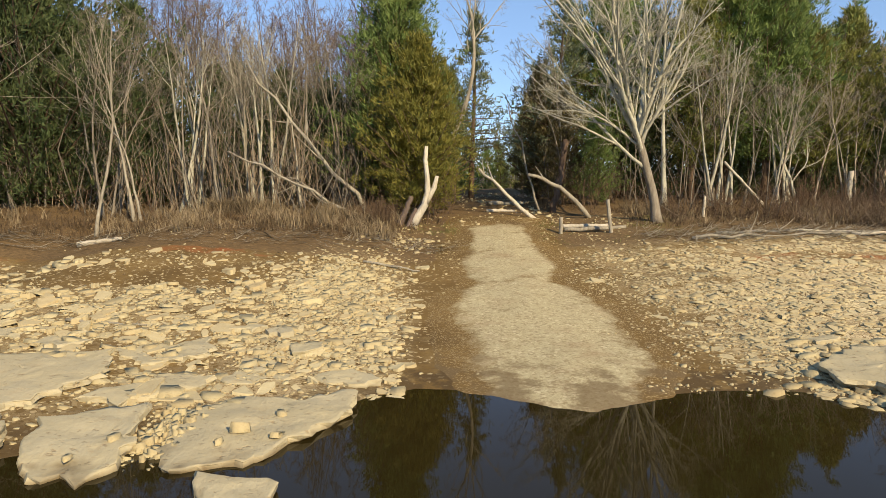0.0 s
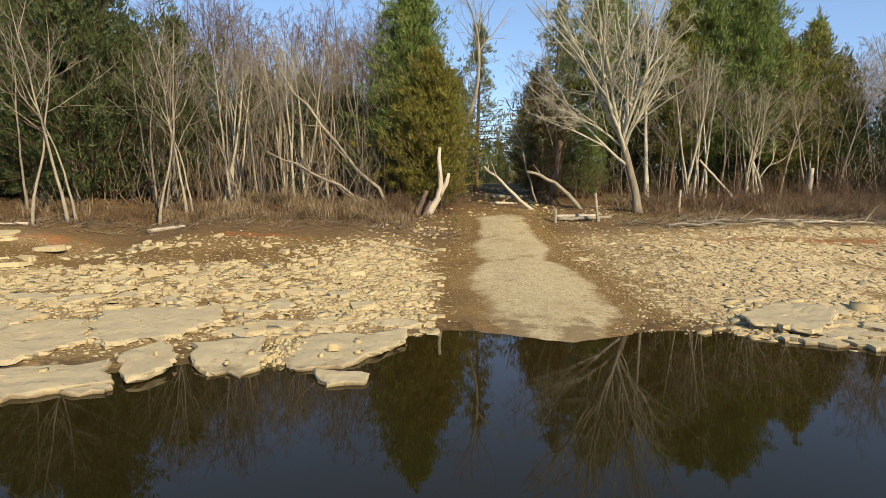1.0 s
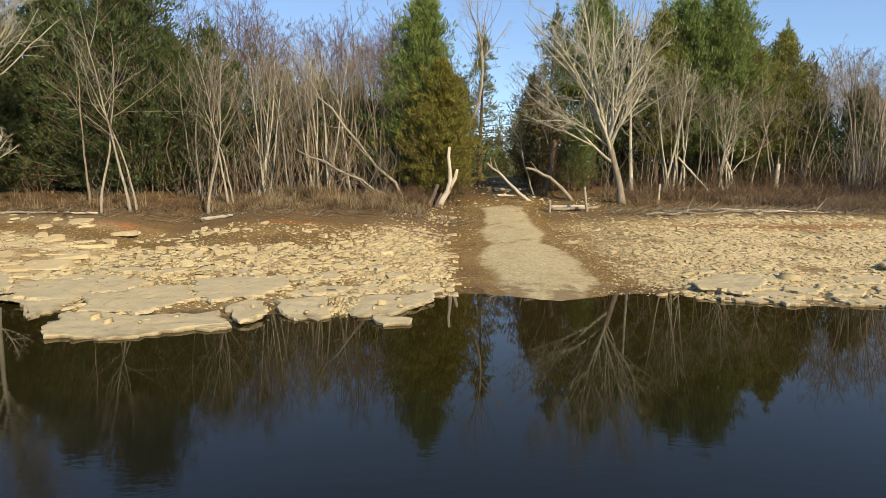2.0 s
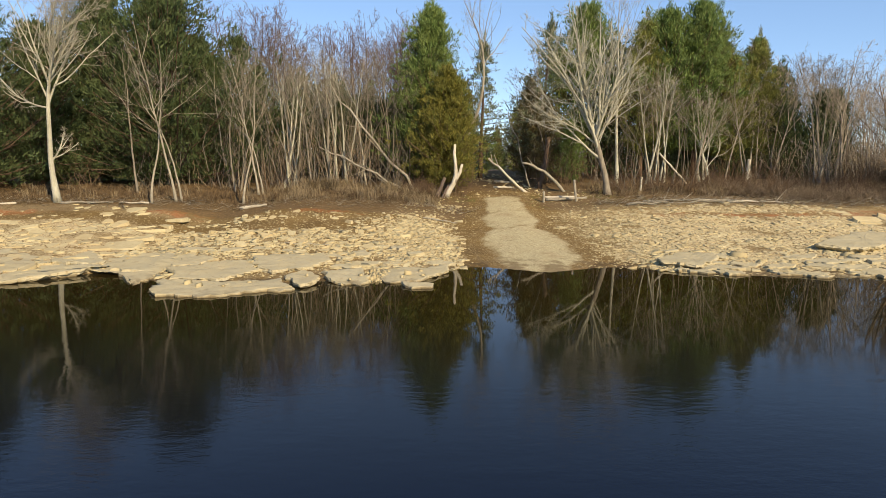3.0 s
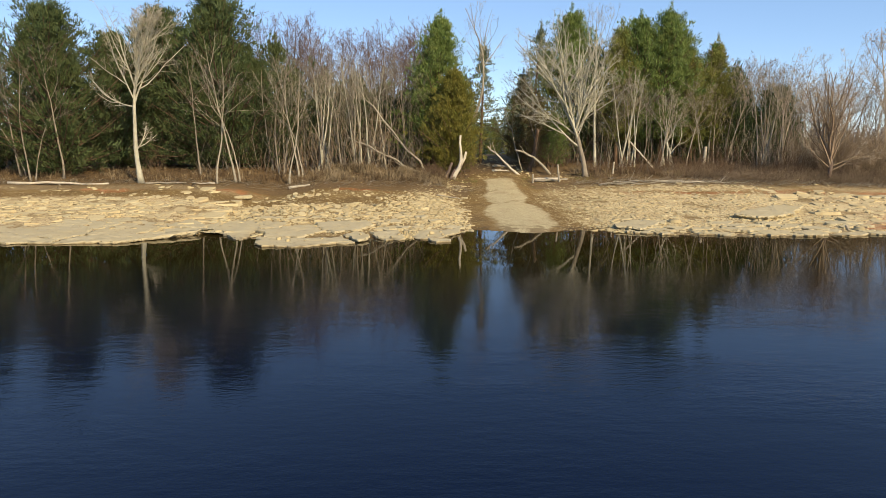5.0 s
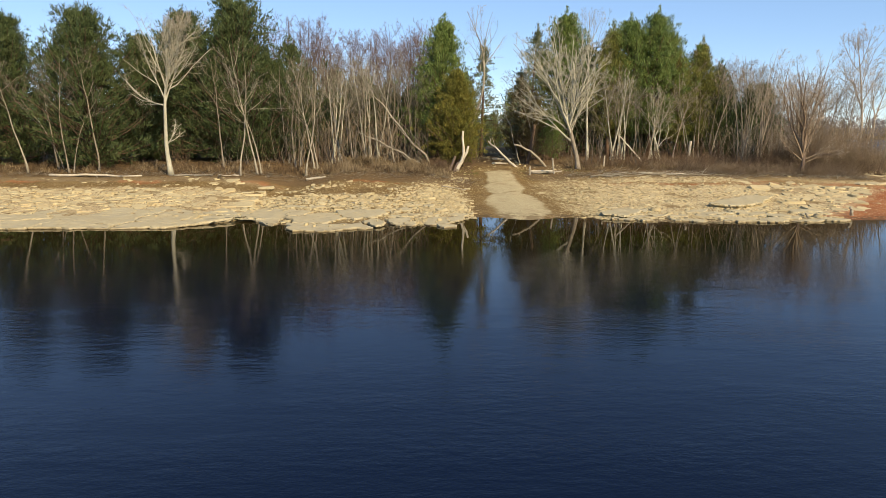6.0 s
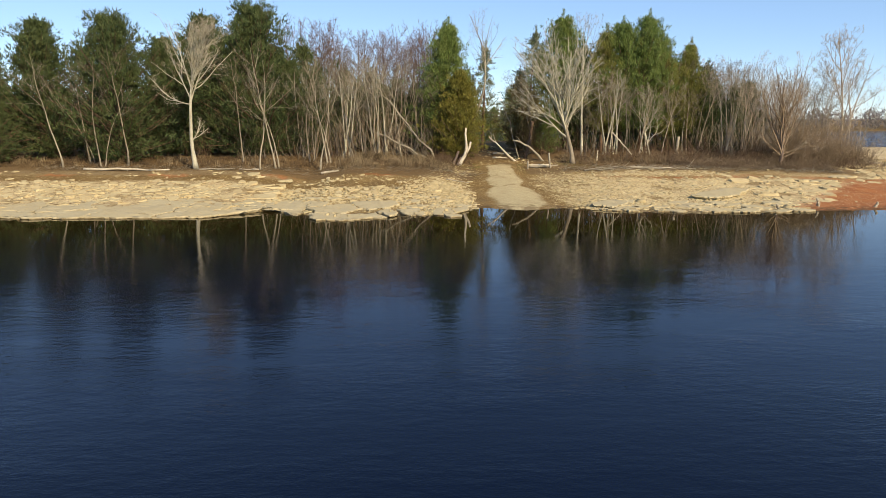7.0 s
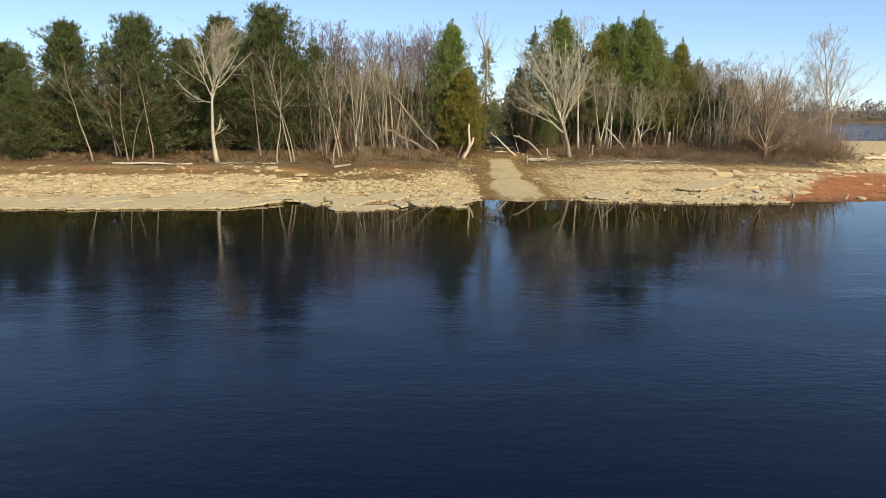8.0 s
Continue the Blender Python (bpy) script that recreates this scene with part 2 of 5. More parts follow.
M_CEDAR_BLUE = leaf_material("cedar_grey_green", (0.130, 0.160, 0.090), (0.220, 0.250, 0.150), (0.165, 0.185, 0.105))
M_GRASS = grass_material("dry_grass", (0.31, 0.245, 0.155), (0.16, 0.118, 0.07))
M_WEED = grass_material("brown_weeds", (0.135, 0.092, 0.052), (0.075, 0.050, 0.028))
M_GREEN = grass_material("winter_grass", (0.10, 0.12, 0.035), (0.17, 0.14, 0.05))
M_BRUSH = bark_material("brown_brush", (0.196, 0.132, 0.083), (0.092, 0.060, 0.039))
M_ASH = bark_material("pale_grey_twigs", (0.52, 0.45, 0.36), (0.30, 0.25, 0.195))
M_THICKET = bark_material("grey_brush", (0.372, 0.294, 0.210), (0.186, 0.138, 0.094))
# greyed and paled: the distance haze is put into the leaf colour
M_FAR_HAZY = leaf_material("hazy_far_trees", (0.27, 0.245, 0.245), (0.20, 0.19, 0.18), (0.23, 0.21, 0.215))


# ---- mesh helpers ----
def mesh_of(name, verts, faces, material, smooth=False):
    me = bpy.data.meshes.new(name)
    verts = np.asarray(verts, dtype=np.float32)
    if isinstance(faces, np.ndarray):
        k = faces.shape[1]
        me.vertices.add(len(verts))
        me.vertices.foreach_set("co", verts.ravel())
        me.loops.add(faces.size)
        me.loops.foreach_set("vertex_index", faces.astype(np.int32).ravel())
        me.polygons.add(len(faces))
        me.polygons.foreach_set("loop_start", np.arange(0, faces.size, k, dtype=np.int32))
        me.update(calc_edges=True)
    else:
        me.from_pydata([tuple(map(float, v)) for v in verts], [], faces)
        me.update()
    if smooth:
        me.polygons.foreach_set("use_smooth", np.ones(len(me.polygons), dtype=bool))
    me.materials.append(material)
    return me


def part(name, me, parent, label=""):
    ob = new(name, me)
    ob.parent = parent
    return tagged(ob, label)


def thing(name, label, category, group="", at=None):
    """An Empty at a thing's base."""
    ob = new(name)
    ob.empty_display_size = 0.2
    if at is not None:
        ob.matrix_basis = at
    return tagged(ob, label, category, group)


class Tubes:
    """Collects tapering round limbs into one mesh."""

    def __init__(self):
        self.v, self.f = [], []

    def add(self, pts, rad, n=5, cap=True):
        base = len(self.v)
        m = len(pts)
        ref = None
        for i, p in enumerate(pts):
            d = (pts[min(i + 1, m - 1)] - pts[max(i - 1, 0)]).normalized()
            if ref is None:
                ref = d.orthogonal().normalized()
            a = (ref - d * ref.dot(d)).normalized()
            ref = a
            b = d.cross(a)
            for k in range(n):
                w = 2 * math.pi * k / n
                self.v.append(p + (a * math.cos(w) + b * math.sin(w)) * rad[i])
        for i in range(m - 1):
            for k in range(n):
                k2 = (k + 1) % n
                self.f.append((base + i * n + k, base + i * n + k2, base + (i + 1) * n + k2, base + (i + 1) * n + k))
        if cap:
            self.f.append(tuple(base + (m - 1) * n + k for k in range(n)))
            self.f.append(tuple(base + n - 1 - k for k in range(n)))

    def mesh(self, name, material):
        return mesh_of(name, self.v, self.f, material, True)


def wander(rng, start, way, length, steps, bend, lift):
    """A crooked line of points that starts along way and turns towards the sky by lift."""
    pts, p, d = [start.copy()], start.copy(), way.normalized()
    for _ in range(steps):
        d = (d + Vector((rng.uniform(-1, 1), rng.uniform(-1, 1), rng.uniform(-1, 1))) * bend + Vector((0, 0, lift))).normalized()
        p = p + d * (length / steps)
        pts.append(p.copy())
    return pts


def aside(rng, way, angle, turn=None):
    """way bent off by angle degrees, about a random or given turn (degrees)."""
    a = way.orthogonal().normalized()
    b = way.cross(a)
    w = rng.uniform(0, 2 * math.pi) if turn is None else radians(turn)
    return (way * math.cos(radians(angle)) + (a * math.cos(w) + b * math.sin(w)) * math.sin(radians(angle))).normalized()


def blades(rng, base, way, length, width, droop=0.0):
    """Triangular blades: one for each row of base and way."""
    n = len(base)
    side = np.cross(way, rng.normal(size=(n, 3)))
    side /= np.linalg.norm(side, axis=1, keepdims=True) + 1e-9
    v = np.empty((n, 3, 3))
    v[:, 0] = base + side * width[:, None] / 2
    v[:, 1] = base - side * width[:, None] / 2
    v[:, 2] = base + way * length[:, None]
    v[:, 2, 2] -= droop * length
    return v.reshape(-1, 3), np.arange(3 * n).reshape(-1, 3)


def stems(rng, base, tip, radius, bow):
    """Thin crooked three-sided stems from base to tip, each in two lengths."""
    n = len(base)
    mid = (base + tip) / 2 + rng.normal(size=(n, 3)) * bow
    v = np.empty((n, 3, 3, 3))
    for i, (c, s) in enumerate(((base, 1.0), (mid, 0.7), (tip, 0.3))):
        for k in range(3):
            w = 2 * math.pi * k / 3
            v[:, i, k] = c + np.stack([np.cos(w) * radius * s, np.sin(w) * radius * s, np.zeros(n)], 1)
    f = []
    for i in range(2):
        for k in range(3):
            k2 = (k + 1) % 3
            f.append((i * 3 + k, i * 3 + k2, i * 3 + 3 + k2, i * 3 + 3 + k))
    f = np.array(f)
    return v.reshape(-1, 3), (np.arange(n)[:, None, None] * 9 + f[None]).reshape(-1, 4)


# ---- the lie of the land ----
SHORE_X = np.array([-400, -26, -16.5, -14, -12.5, -11.5, -10.5, -9, -7.5, -6, -4.6, -2.7, -1.7, -1.1, -0.4, 0.5, 2, 3.7, 5.1, 5.6, 7, 10, 14, 17, 23, 60, 120])
SHORE_Y = np.array([6.3, 6.3, 6.2, 6.5, 7.8, 9.1, 8.2, 6.6, 6.2, 6.5, 7.2, 7.6, 8.2, 9.2, 9.6, 9.5, 8.9, 9.5, 9.5, 8.9, 8.1, 7.6, 7.6, 8.2, 8.5, 9, 40])
RISE_S = np.array([-80, -4, 0, 1.5, 3, 4.5, 9, 14, 20, 34, 60])
RISE_Z = np.array([-6, -0.5, 0, 0.1, 0.18, 0.3, 0.75, 1.42, 2.0, 2.4, 2.5])


def ripple(x, y, seed=0.0):
    return (np.sin(x * 1.3 + y * 0.7 + seed) * np.cos(y * 1.1 - x * 0.4 + 2 * seed) + 0.5 * np.sin(x * 3.1 - y * 2.3 + seed) * np.cos(y * 2.9 + x * 1.7)
            + 0.25 * np.sin(x * 6.7 + y * 5.1 + 3 * seed))


def land(x, y):
    """Height of the ground over the lake."""
    x, y = np.asarray(x, float), np.asarray(y, float)
    s = y - np.interp(x, SHORE_X, SHORE_Y)
    z = np.interp(s, RISE_S, RISE_Z)
    low = np.interp(x, [20, 27, 40], [1.0, 0.85, 0.62])
    z = np.where(z > 0, z * low, z)
    back = np.interp(x, [-400, 20, 45, 70, 120], [64, 64, 66, 66, 44]) + 1.5 * np.sin(x * 0.2)
    z = np.minimum(z, np.interp(back - y, [-60, 0, 3, 14], [-5, 0, 0.35, 2.4]))
    far = 285 + 9 * np.sin(x * 0.013) + 4 * np.sin(x * 0.05)
    z = np.maximum(z, np.interp(y - far, [-40, 0, 20, 200], [-6, 0, 1.2, 6]))
    z = np.maximum(z, np.interp(-y - 420, [-40, 0, 20, 200], [-6, 0, 1.2, 6]))
    bumps = 0.035 * ripple(x * 0.8, y * 0.8) + 0.015 * ripple(x * 2.3, y * 2.6, 1.7)
    hold = np.clip((z + 0.02) / 0.35, 0.0, 1.0) * np.clip((90 - np.abs(y)) / 20, 0, 1)
    track = np.clip(np.abs(x - road_x(y)) / road_half(y) - 0.7, 0, 1)
    return z + bumps * hold * (0.25 + 0.75 * track)


def road_x(y):
    return np.interp(y, [8, 9.5, 11, 14, 16.2, 22.7, 26, 40, 64], [1.75, 1.78, 1.98, 1.82, 1.72, 1.82, 2.1, 2.4, 3.3])


def road_half(y):
    return np.interp(y, [8, 9.4, 10.6, 12, 14.2, 15.4, 16.3, 17.4, 18.6, 20.5, 22.8, 26], [0.9, 1.0, 1.36, 1.42, 1.45, 1.25, 0.95, 1.05, 1.22, 0.95, 0.95, 1.2])


def height(x, y):
    return float(land(x, y))


def rubble_at(x, y):
    """How thickly broken stone covers the shore, 0 to 1."""
    s = y - np.interp(x, SHORE_X, SHORE_Y)
    left = np.interp(y - np.interp(x, [-16, -11], [1.6, 0.0]), [9, 10, 13.9, 14.7, 15.1, 16.3, 16.8, 17.6, 18.4], [1, 1, 1, 0.8, 0.08, 0.05, 0.34, 0.26, 0.02])
    heap = 1.1 * np.exp(-((x + 2.5) / 1.7) ** 2 - ((y - 14.6) / 3.2) ** 2)
    left = left * np.clip(0.9 + 0.4 * ripple(x * 0.7, y * 1.1, 4.0), 0.3, 1)
    left = np.maximum(left, heap) * np.clip((-0.55 + 0.12 * ripple(x, y * 2) - x) / 0.5, 0, 1)
    right = np.interp(y, [8, 9, 11, 17.2, 18.2, 18.9, 20, 21], [0.9, 0.9, 1, 0.95, 0.55, 0.8, 0.5, 0.05])
    right = right * np.clip((x - np.interp(y, [9, 11, 14, 19], [4.3, 4.2, 3.7, 3.4]) - 0.25 * ripple(x * 2, y)) / 1.2, 0.0, 1) * np.clip(1.05 + 0.6 * ripple(x * 0.6, y * 1.0, 1.0), 0.2, 1)
    red = np.clip((x - 15.5 - (y - 8.5) * 0.9) / 1.5, 0, 1) * np.clip((18.0 + 0.2 * (x - 24) - y) / 1.5, 0, 1)
    strip = np.clip((x - 7) / 3, 0, 1) * np.exp(-((y - 18.6 - 0.4 * np.sin(x * 0.4)) / 0.6) ** 2)
    right = right * (1 - 0.93 * red) * (1 - 0.7 * strip)
    return np.where(x < 1.9, left, right) * (s > -0.2)


def clay_at(x, y):
    red = np.clip((x - 14.8 - (y - 8.5) * 0.9) / 1.5, 0, 1) * np.clip((18.5 + 0.2 * (x - 24) - y) / 1.5, 0, 1)
    strip = np.clip((x - 6) / 3, 0, 1) * np.exp(-((y - 18.5 - 0.4 * np.sin(x * 0.4)) / 0.9) ** 2) * 0.36
    band = np.exp(-((y - 18.6 - 0.3 * np.sin(x * 0.7)) / 1.1) ** 2) * np.clip((-2.5 - x) / 1.5, 0, 1) * (0.25 + 0.2 * np.sin(x * 0.9 + 1))
    return np.maximum(np.maximum(red, strip), band)


def litter_at(x, y):
    return np.clip((y - np.where(x < 1, 17.8, 19.8) - 0.3 * np.sin(x * 0.8)) / 1.6, 0, 1) * np.where(np.abs(x - road_x(y)) < 1.9, np.clip((y - 24) / 3, 0, 1) * 0.7, 1.0) * np.where(x > 28, 0.15, 1)


def steps(*runs):
    out = []
    for a, b, d in runs:
        out += list(np.arange(a, b, d))
    return np.array(out + [runs[-1][1]], float)


def make_ground():
    xs = steps((-1600, -200, 200), (-200, -60, 14), (-60, -28, 1.0), (-28, 30, 0.3), (30, 70, 1.0), (70, 300, 12), (300, 1600, 100))
    ys = steps((-1600, -400, 100), (-400, -20, 38), (-20, 4, 3), (4, 26, 0.26), (26, 70, 1.0), (70, 240, 17), (240, 340, 6), (340, 1600, 105))
    gx, gy = np.meshgrid(xs, ys)
    gz = land(gx, gy)
    v = np.stack([gx, gy, gz], -1).reshape(-1, 3)
    ny, nx = gx.shape
    i = np.arange((ny - 1) * nx).reshape(ny - 1, nx)[:, :-1].ravel()
    f = np.stack([i, i + 1, i + nx + 1, i + nx], 1)
    me = mesh_of("ground", v, f, M_SOIL, True)
    cover = np.ones((len(v), 4), dtype=np.float32)
    cover[:, 0], cover[:, 1], cover[:, 2] = rubble_at(v[:, 0], v[:, 1]) * np.interp(v[:, 0], [-14, -11, -4.2, -3.0, 2, 4, 5.5, 7.5, 10], [0.9, 0.35, 0.25, 0.55, 0.55, 0.35, 0.65, 0.9, 1.0]), clay_at(v[:, 0], v[:, 1]), litter_at(v[:, 0], v[:, 1])
    cover[:, 0] = np.maximum(cover[:, 0], np.clip((v[:, 0] - 26.5) / 3, 0, 1) * np.clip((v[:, 1] - 19) / 2, 0, 1) * (v[:, 1] < 66))
    layer = me.attributes.new("cover", 'FLOAT_COLOR', 'POINT')
    layer.data.foreach_set("color", cover.ravel())
    return tagged(new("ground", me), "brown muddy lake shore with red clay and broken stone", "ground", kind="structure")


def make_road():
    ys = np.arange(8.0, 26.5, 0.16)
    us = np.linspace(-1.7, 1.7, 41)
    gy, gu = np.meshgrid(ys, us, indexing="ij")
    gx = road_x(gy) + gu * road_half(gy)
    crown = np.interp(np.abs(gu), [0, 0.75, 1.1, 1.5, 1.7], [0.035, 0.028, 0.014, 0.008, -0.06])
    fade = np.interp(gy, [8.0, 9.2, 25.0, 26.4], [0.0, 0.0, 0.0, -0.07])
    gz = land(gx, gy) + crown + fade + 0.006 * ripple(gx * 3, gy * 3, 2.2)
    v = np.stack([gx, gy, gz], -1).reshape(-1, 3)
    ny, nx = gx.shape
    i = np.arange((ny - 1) * nx).reshape(ny - 1, nx)[:, :-1].ravel()
    f = np.stack([i, i + 1, i + nx + 1, i + nx], 1)
    me = mesh_of("road", v, f, M_GRAVEL, True)
    worn = np.interp(np.abs(gu + 0.08 * ripple(gx, gy, 0.6)), [0, 0.8, 1.0, 1.2], [1.0, 0.86, 0.5, 0.0]) * np.interp(gy, [8, 22.5, 24.5], [1, 1, 0])
    worn = worn - 0.35 * np.exp(-((gy - 16.4 - 0.3 * gu) / 0.35) ** 2) - 0.2 * np.exp(-((gy - 19.9 - 0.3 * gu) / 0.3) ** 2)
    tone = np.ones((len(v), 4), dtype=np.float32)
    tone[:, 0] = worn.ravel()
    layer = me.attributes.new("worn", 'FLOAT_COLOR', 'POINT')
    layer.data.foreach_set("color", tone.ravel())
    tagged(new("road", me), "pale gravel boat ramp running down into the lake", "road", kind="structure")


def make_water():
    r = 1600
    v = [(-r, -r, 0), (r, -r, 0), (r, r, 0), (-r, r, 0)]
    tagged(new("water", mesh_of("water", v, [(0, 1, 2, 3)], M_WATER)), "calm dark blue lake with faint ripples", "water", kind="structure")


GROUND = make_ground()
make_road()
make_water()


# ---- stones ----
def shards(seed, x, y, size, flat, tilt, sides=5, lift=0.3):
    """Flat angular stones at the places x, y: rough polygons with a smaller top."""
    rng = np.random.default_rng(seed)
    n = len(x)
    w = 2 * np.pi * (np.arange(sides)[None] + rng.uniform(-0.32, 0.32, (n, sides))) / sides
    r = size[:, None] * rng.uniform(0.55, 1.2, (n, sides)) / 2
    turn = rng.uniform(0, 2 * np.pi, n)
    long = rng.uniform(0.5, 0.98, n)
    thick = size * flat * rng.uniform(0.6, 1.4, n)
    px, py = r * np.cos(w), r * np.sin(w) * long[:, None]
    c, s = np.cos(turn)[:, None], np.sin(turn)[:, None]
    px, py = px * c - py * s, px * s + py * c
    tx, ty = rng.normal(0, tilt, n)[:, None], rng.normal(0, tilt, n)[:, None]
    top = rng.uniform(0.72, 0.97, (n, sides))
    z0 = land(x, y)[:, None]
    zt = (thick * (1 - lift))[:, None] + rng.uniform(-0.12, 0.12, (n, sides)) * thick[:, None]
    v = np.empty((n, 2 * sides, 3))
    v[:, :sides, 0], v[:, :sides, 1], v[:, :sides, 2] = x[:, None] + px, y[:, None] + py, z0 - (thick * lift)[:, None] + tx * px + ty * py
    v[:, sides:, 0], v[:, sides:, 1], v[:, sides:, 2] = x[:, None] + px * top, y[:, None] + py * top, z0 + zt + tx * px + ty * py
    tri = []
    for k in range(sides):
        k2 = (k + 1) % sides
        tri += [(k, k2, sides + k2), (k, sides + k2, sides + k)]
    tri += [(sides, sides + k, sides + k + 1) for k in range(1, sides - 1)]
    tri = np.array(tri)
    return v.reshape(-1, 3), (np.arange(n)[:, None, None] * 2 * sides + tri[None]).reshape(-1, 3)


def scatter(seed, n, x0, x1, y0, y1, weight):
    rng = np.random.default_rng(seed)
    x, y = rng.uniform(x0, x1, n), rng.uniform(y0, y1, n)
    keep = rng.uniform(0, 1, n) < weight(x, y)
    return x[keep], y[keep]


def make_rubble(name, label, seed, n, box, weight, lo, hi, flat=0.28, tilt=0.12, skew=2.4):
    x, y = scatter(seed, n, *box, weight)
    rng = np.random.default_rng(seed + 1)
    size = lo + (hi - lo) * rng.uniform(0, 1, len(x)) ** skew
    v, f = shards(seed + 2, x, y, size, flat, tilt)
    tagged(new(name, mesh_of(name, v, f, M_STONE)), label, "stones", kind="stuff")


def slab(label, outline, top, depth, seed, slope=0.0, group="limestone slabs along the shore"):
    """A broad flat slab inside an outline, with ragged sides in two beds, a worn upper edge and a pitted top."""
    rng = random.Random(seed)
    cx, cy = sum(p[0] for p in outline) / len(outline), sum(p[1] for p in outline) / len(outline)
    ring = []
    for (ax, ay), (bx, by) in zip(outline, outline[1:] + outline[:1]):
        n = max(1, round(math.hypot(bx - ax, by - ay) / 0.13))
        ring += [(ax + (bx - ax) * k / n - cx, ay + (by - ay) * k / n - cy) for k in range(n)]
    out = []
    for px, py in ring:
        r = math.hypot(px, py) + 1e-6
        j = 0.10 * float(ripple((px + cx) * 2.3, (py + cy) * 2.3, seed)) + 0.05 * float(ripple((px + cx) * 7.0, (py + cy) * 7.0, seed)) + rng.uniform(-0.05, 0.05)
        out.append((px * (1 + j / r), py * (1 + j / r)))
    n = len(out)
    verts, faces = [], []
    rings = [(0.72, -depth), (0.80, -0.17), (0.90, -0.125), (0.965, -0.10), (1.0, -0.06), (0.985, -0.004)] + [(k, 0.006) for k in (0.96, 0.91, 0.84, 0.75, 0.65, 0.54, 0.42, 0.28, 0.14)]
    for i, (k, z) in enumerate(rings):
        for px, py in out:
            r = math.hypot(px, py)
            q = 1 - (1 - k) * (1.0 if i > 6 else min(1.0, 0.9 / r))
            wob = 0.035 * float(ripple((px + cx) * 3.1, (py + cy) * 3.1, seed + 1.3 * i)) / max(0.6, r) + rng.uniform(-0.02, 0.02) / max(0.6, r) if i < 6 else 0.0
            ledge = 0.022 * float(ripple((px + cx) * 2.2, (py + cy) * 2.2, seed + 0.4 * i)) if 0 < i < 5 else 0.0
            lump = 0.020 * float(ripple((px * q + cx) * 1.5, (py * q + cy) * 1.9, seed)) + 0.011 * float(ripple((px * q + cx) * 4.3, (py * q + cy) * 5.7, seed)) - 0.022 * (float(ripple((px * q + cx) * 2.1, (py * q + cy) * 2.9, seed + 2.0)) > 0.55) if i > 3 else 0.0
            verts.append((px * (q + wob), py * (q + wob), z + ledge + lump + slope * py * q))
    verts.append((0, 0, 0.012))
    for i in range(len(rings) - 1):
        for k in range(n):
            k2 = (k + 1) % n
            faces.append((i * n + k, i * n + k2, (i + 1) * n + k2, (i + 1) * n + k))
    for k in range(n):
        faces.append(((len(rings) - 1) * n + k, (len(rings) - 1) * n + (k + 1) % n, len(verts) - 1))
    me = mesh_of("limestone_slab", verts, faces, M_SLAB)
    me.polygons.foreach_set("use_smooth", np.arange(len(faces)) >= 6 * n)
    ob = new("limestone_slab", me)
    ob.matrix_basis = pose(cx, cy, top, rng.uniform(-0.8, 0.8), rng.uniform(-0.8, 0.8), 0)
    return tagged(ob, label, "rock", group)


def cell(seeds, i, x0, x1, y0, y1):
    """The part of a box that lies nearer to seed i than to the others, as a polygon."""
    poly = [(x0, y0), (x1, y0), (x1, y1), (x0, y1)]
    sx, sy = seeds[i]
    for j, (tx, ty) in enumerate(seeds):
        if j == i or (tx - sx) ** 2 + (ty - sy) ** 2 > 60:
            continue
        mx, my, nx, ny = (sx + tx) / 2, (sy + ty) / 2, tx - sx, ty - sy
        res = []
        for (ax, ay), (bx, by) in zip(poly, poly[1:] + poly[:1]):
            da, db = (ax - mx) * nx + (ay - my) * ny, (bx - mx) * nx + (by - my) * ny
            if da <= 0:
                res.append((ax, ay))
            if da * db < 0:
                u = da / (da - db)
                res.append((ax + (bx - ax) * u, ay + (by - ay) * u))
        poly = res
        if len(poly) < 3:
            return []
    return poly


FRONT_X = [-40, -26, -16.5, -14, -12.6, -11.7, -11.2, -10.2, -9, -7.8, -6, -5.2, -4.6, -2.7, -1.9, -1.2, -0.8]
FRONT_Y = [5.8, 5.8, 5.7, 6.0, 7.4, 8.9, 8.4, 6.6, 5.4, 4.95, 5.6, 5.9, 6.7, 6.85, 7.2, 8.9, 9.4]


def front(x):
    return float(np.interp(x, FRONT_X, FRONT_Y))


def back(x):
    return float(np.interp(x, [-40, -12, -8, -5, -3.5, -2.6, -0.7], [11.8, 11.6, 11.2, 10.9, 10.4, 9.5, 9.25]))


# middles of the broad sheets of rock along the water
SHELF = [(-10.6, 9.9), (-9.9, 7.0), (-13.3, 8.2), (-12.2, 10.9)]


def rough_outline(rng, x, y, a, b, turn, k=7):
    """Corners of an uneven angular stone about x, y."""
    pts = []
    for j in range(k):
        w = 2 * math.pi * (j + rng.uniform(-0.3, 0.3)) / k
        q = rng.uniform(0.74, 1.12)
        px, py = math.cos(w) * q * a / 2, math.sin(w) * q * b / 2
        c, d = math.cos(radians(turn)), math.sin(radians(turn))
        pts.append((x + px * c - py * d, y + px * d + py * c))
    return pts


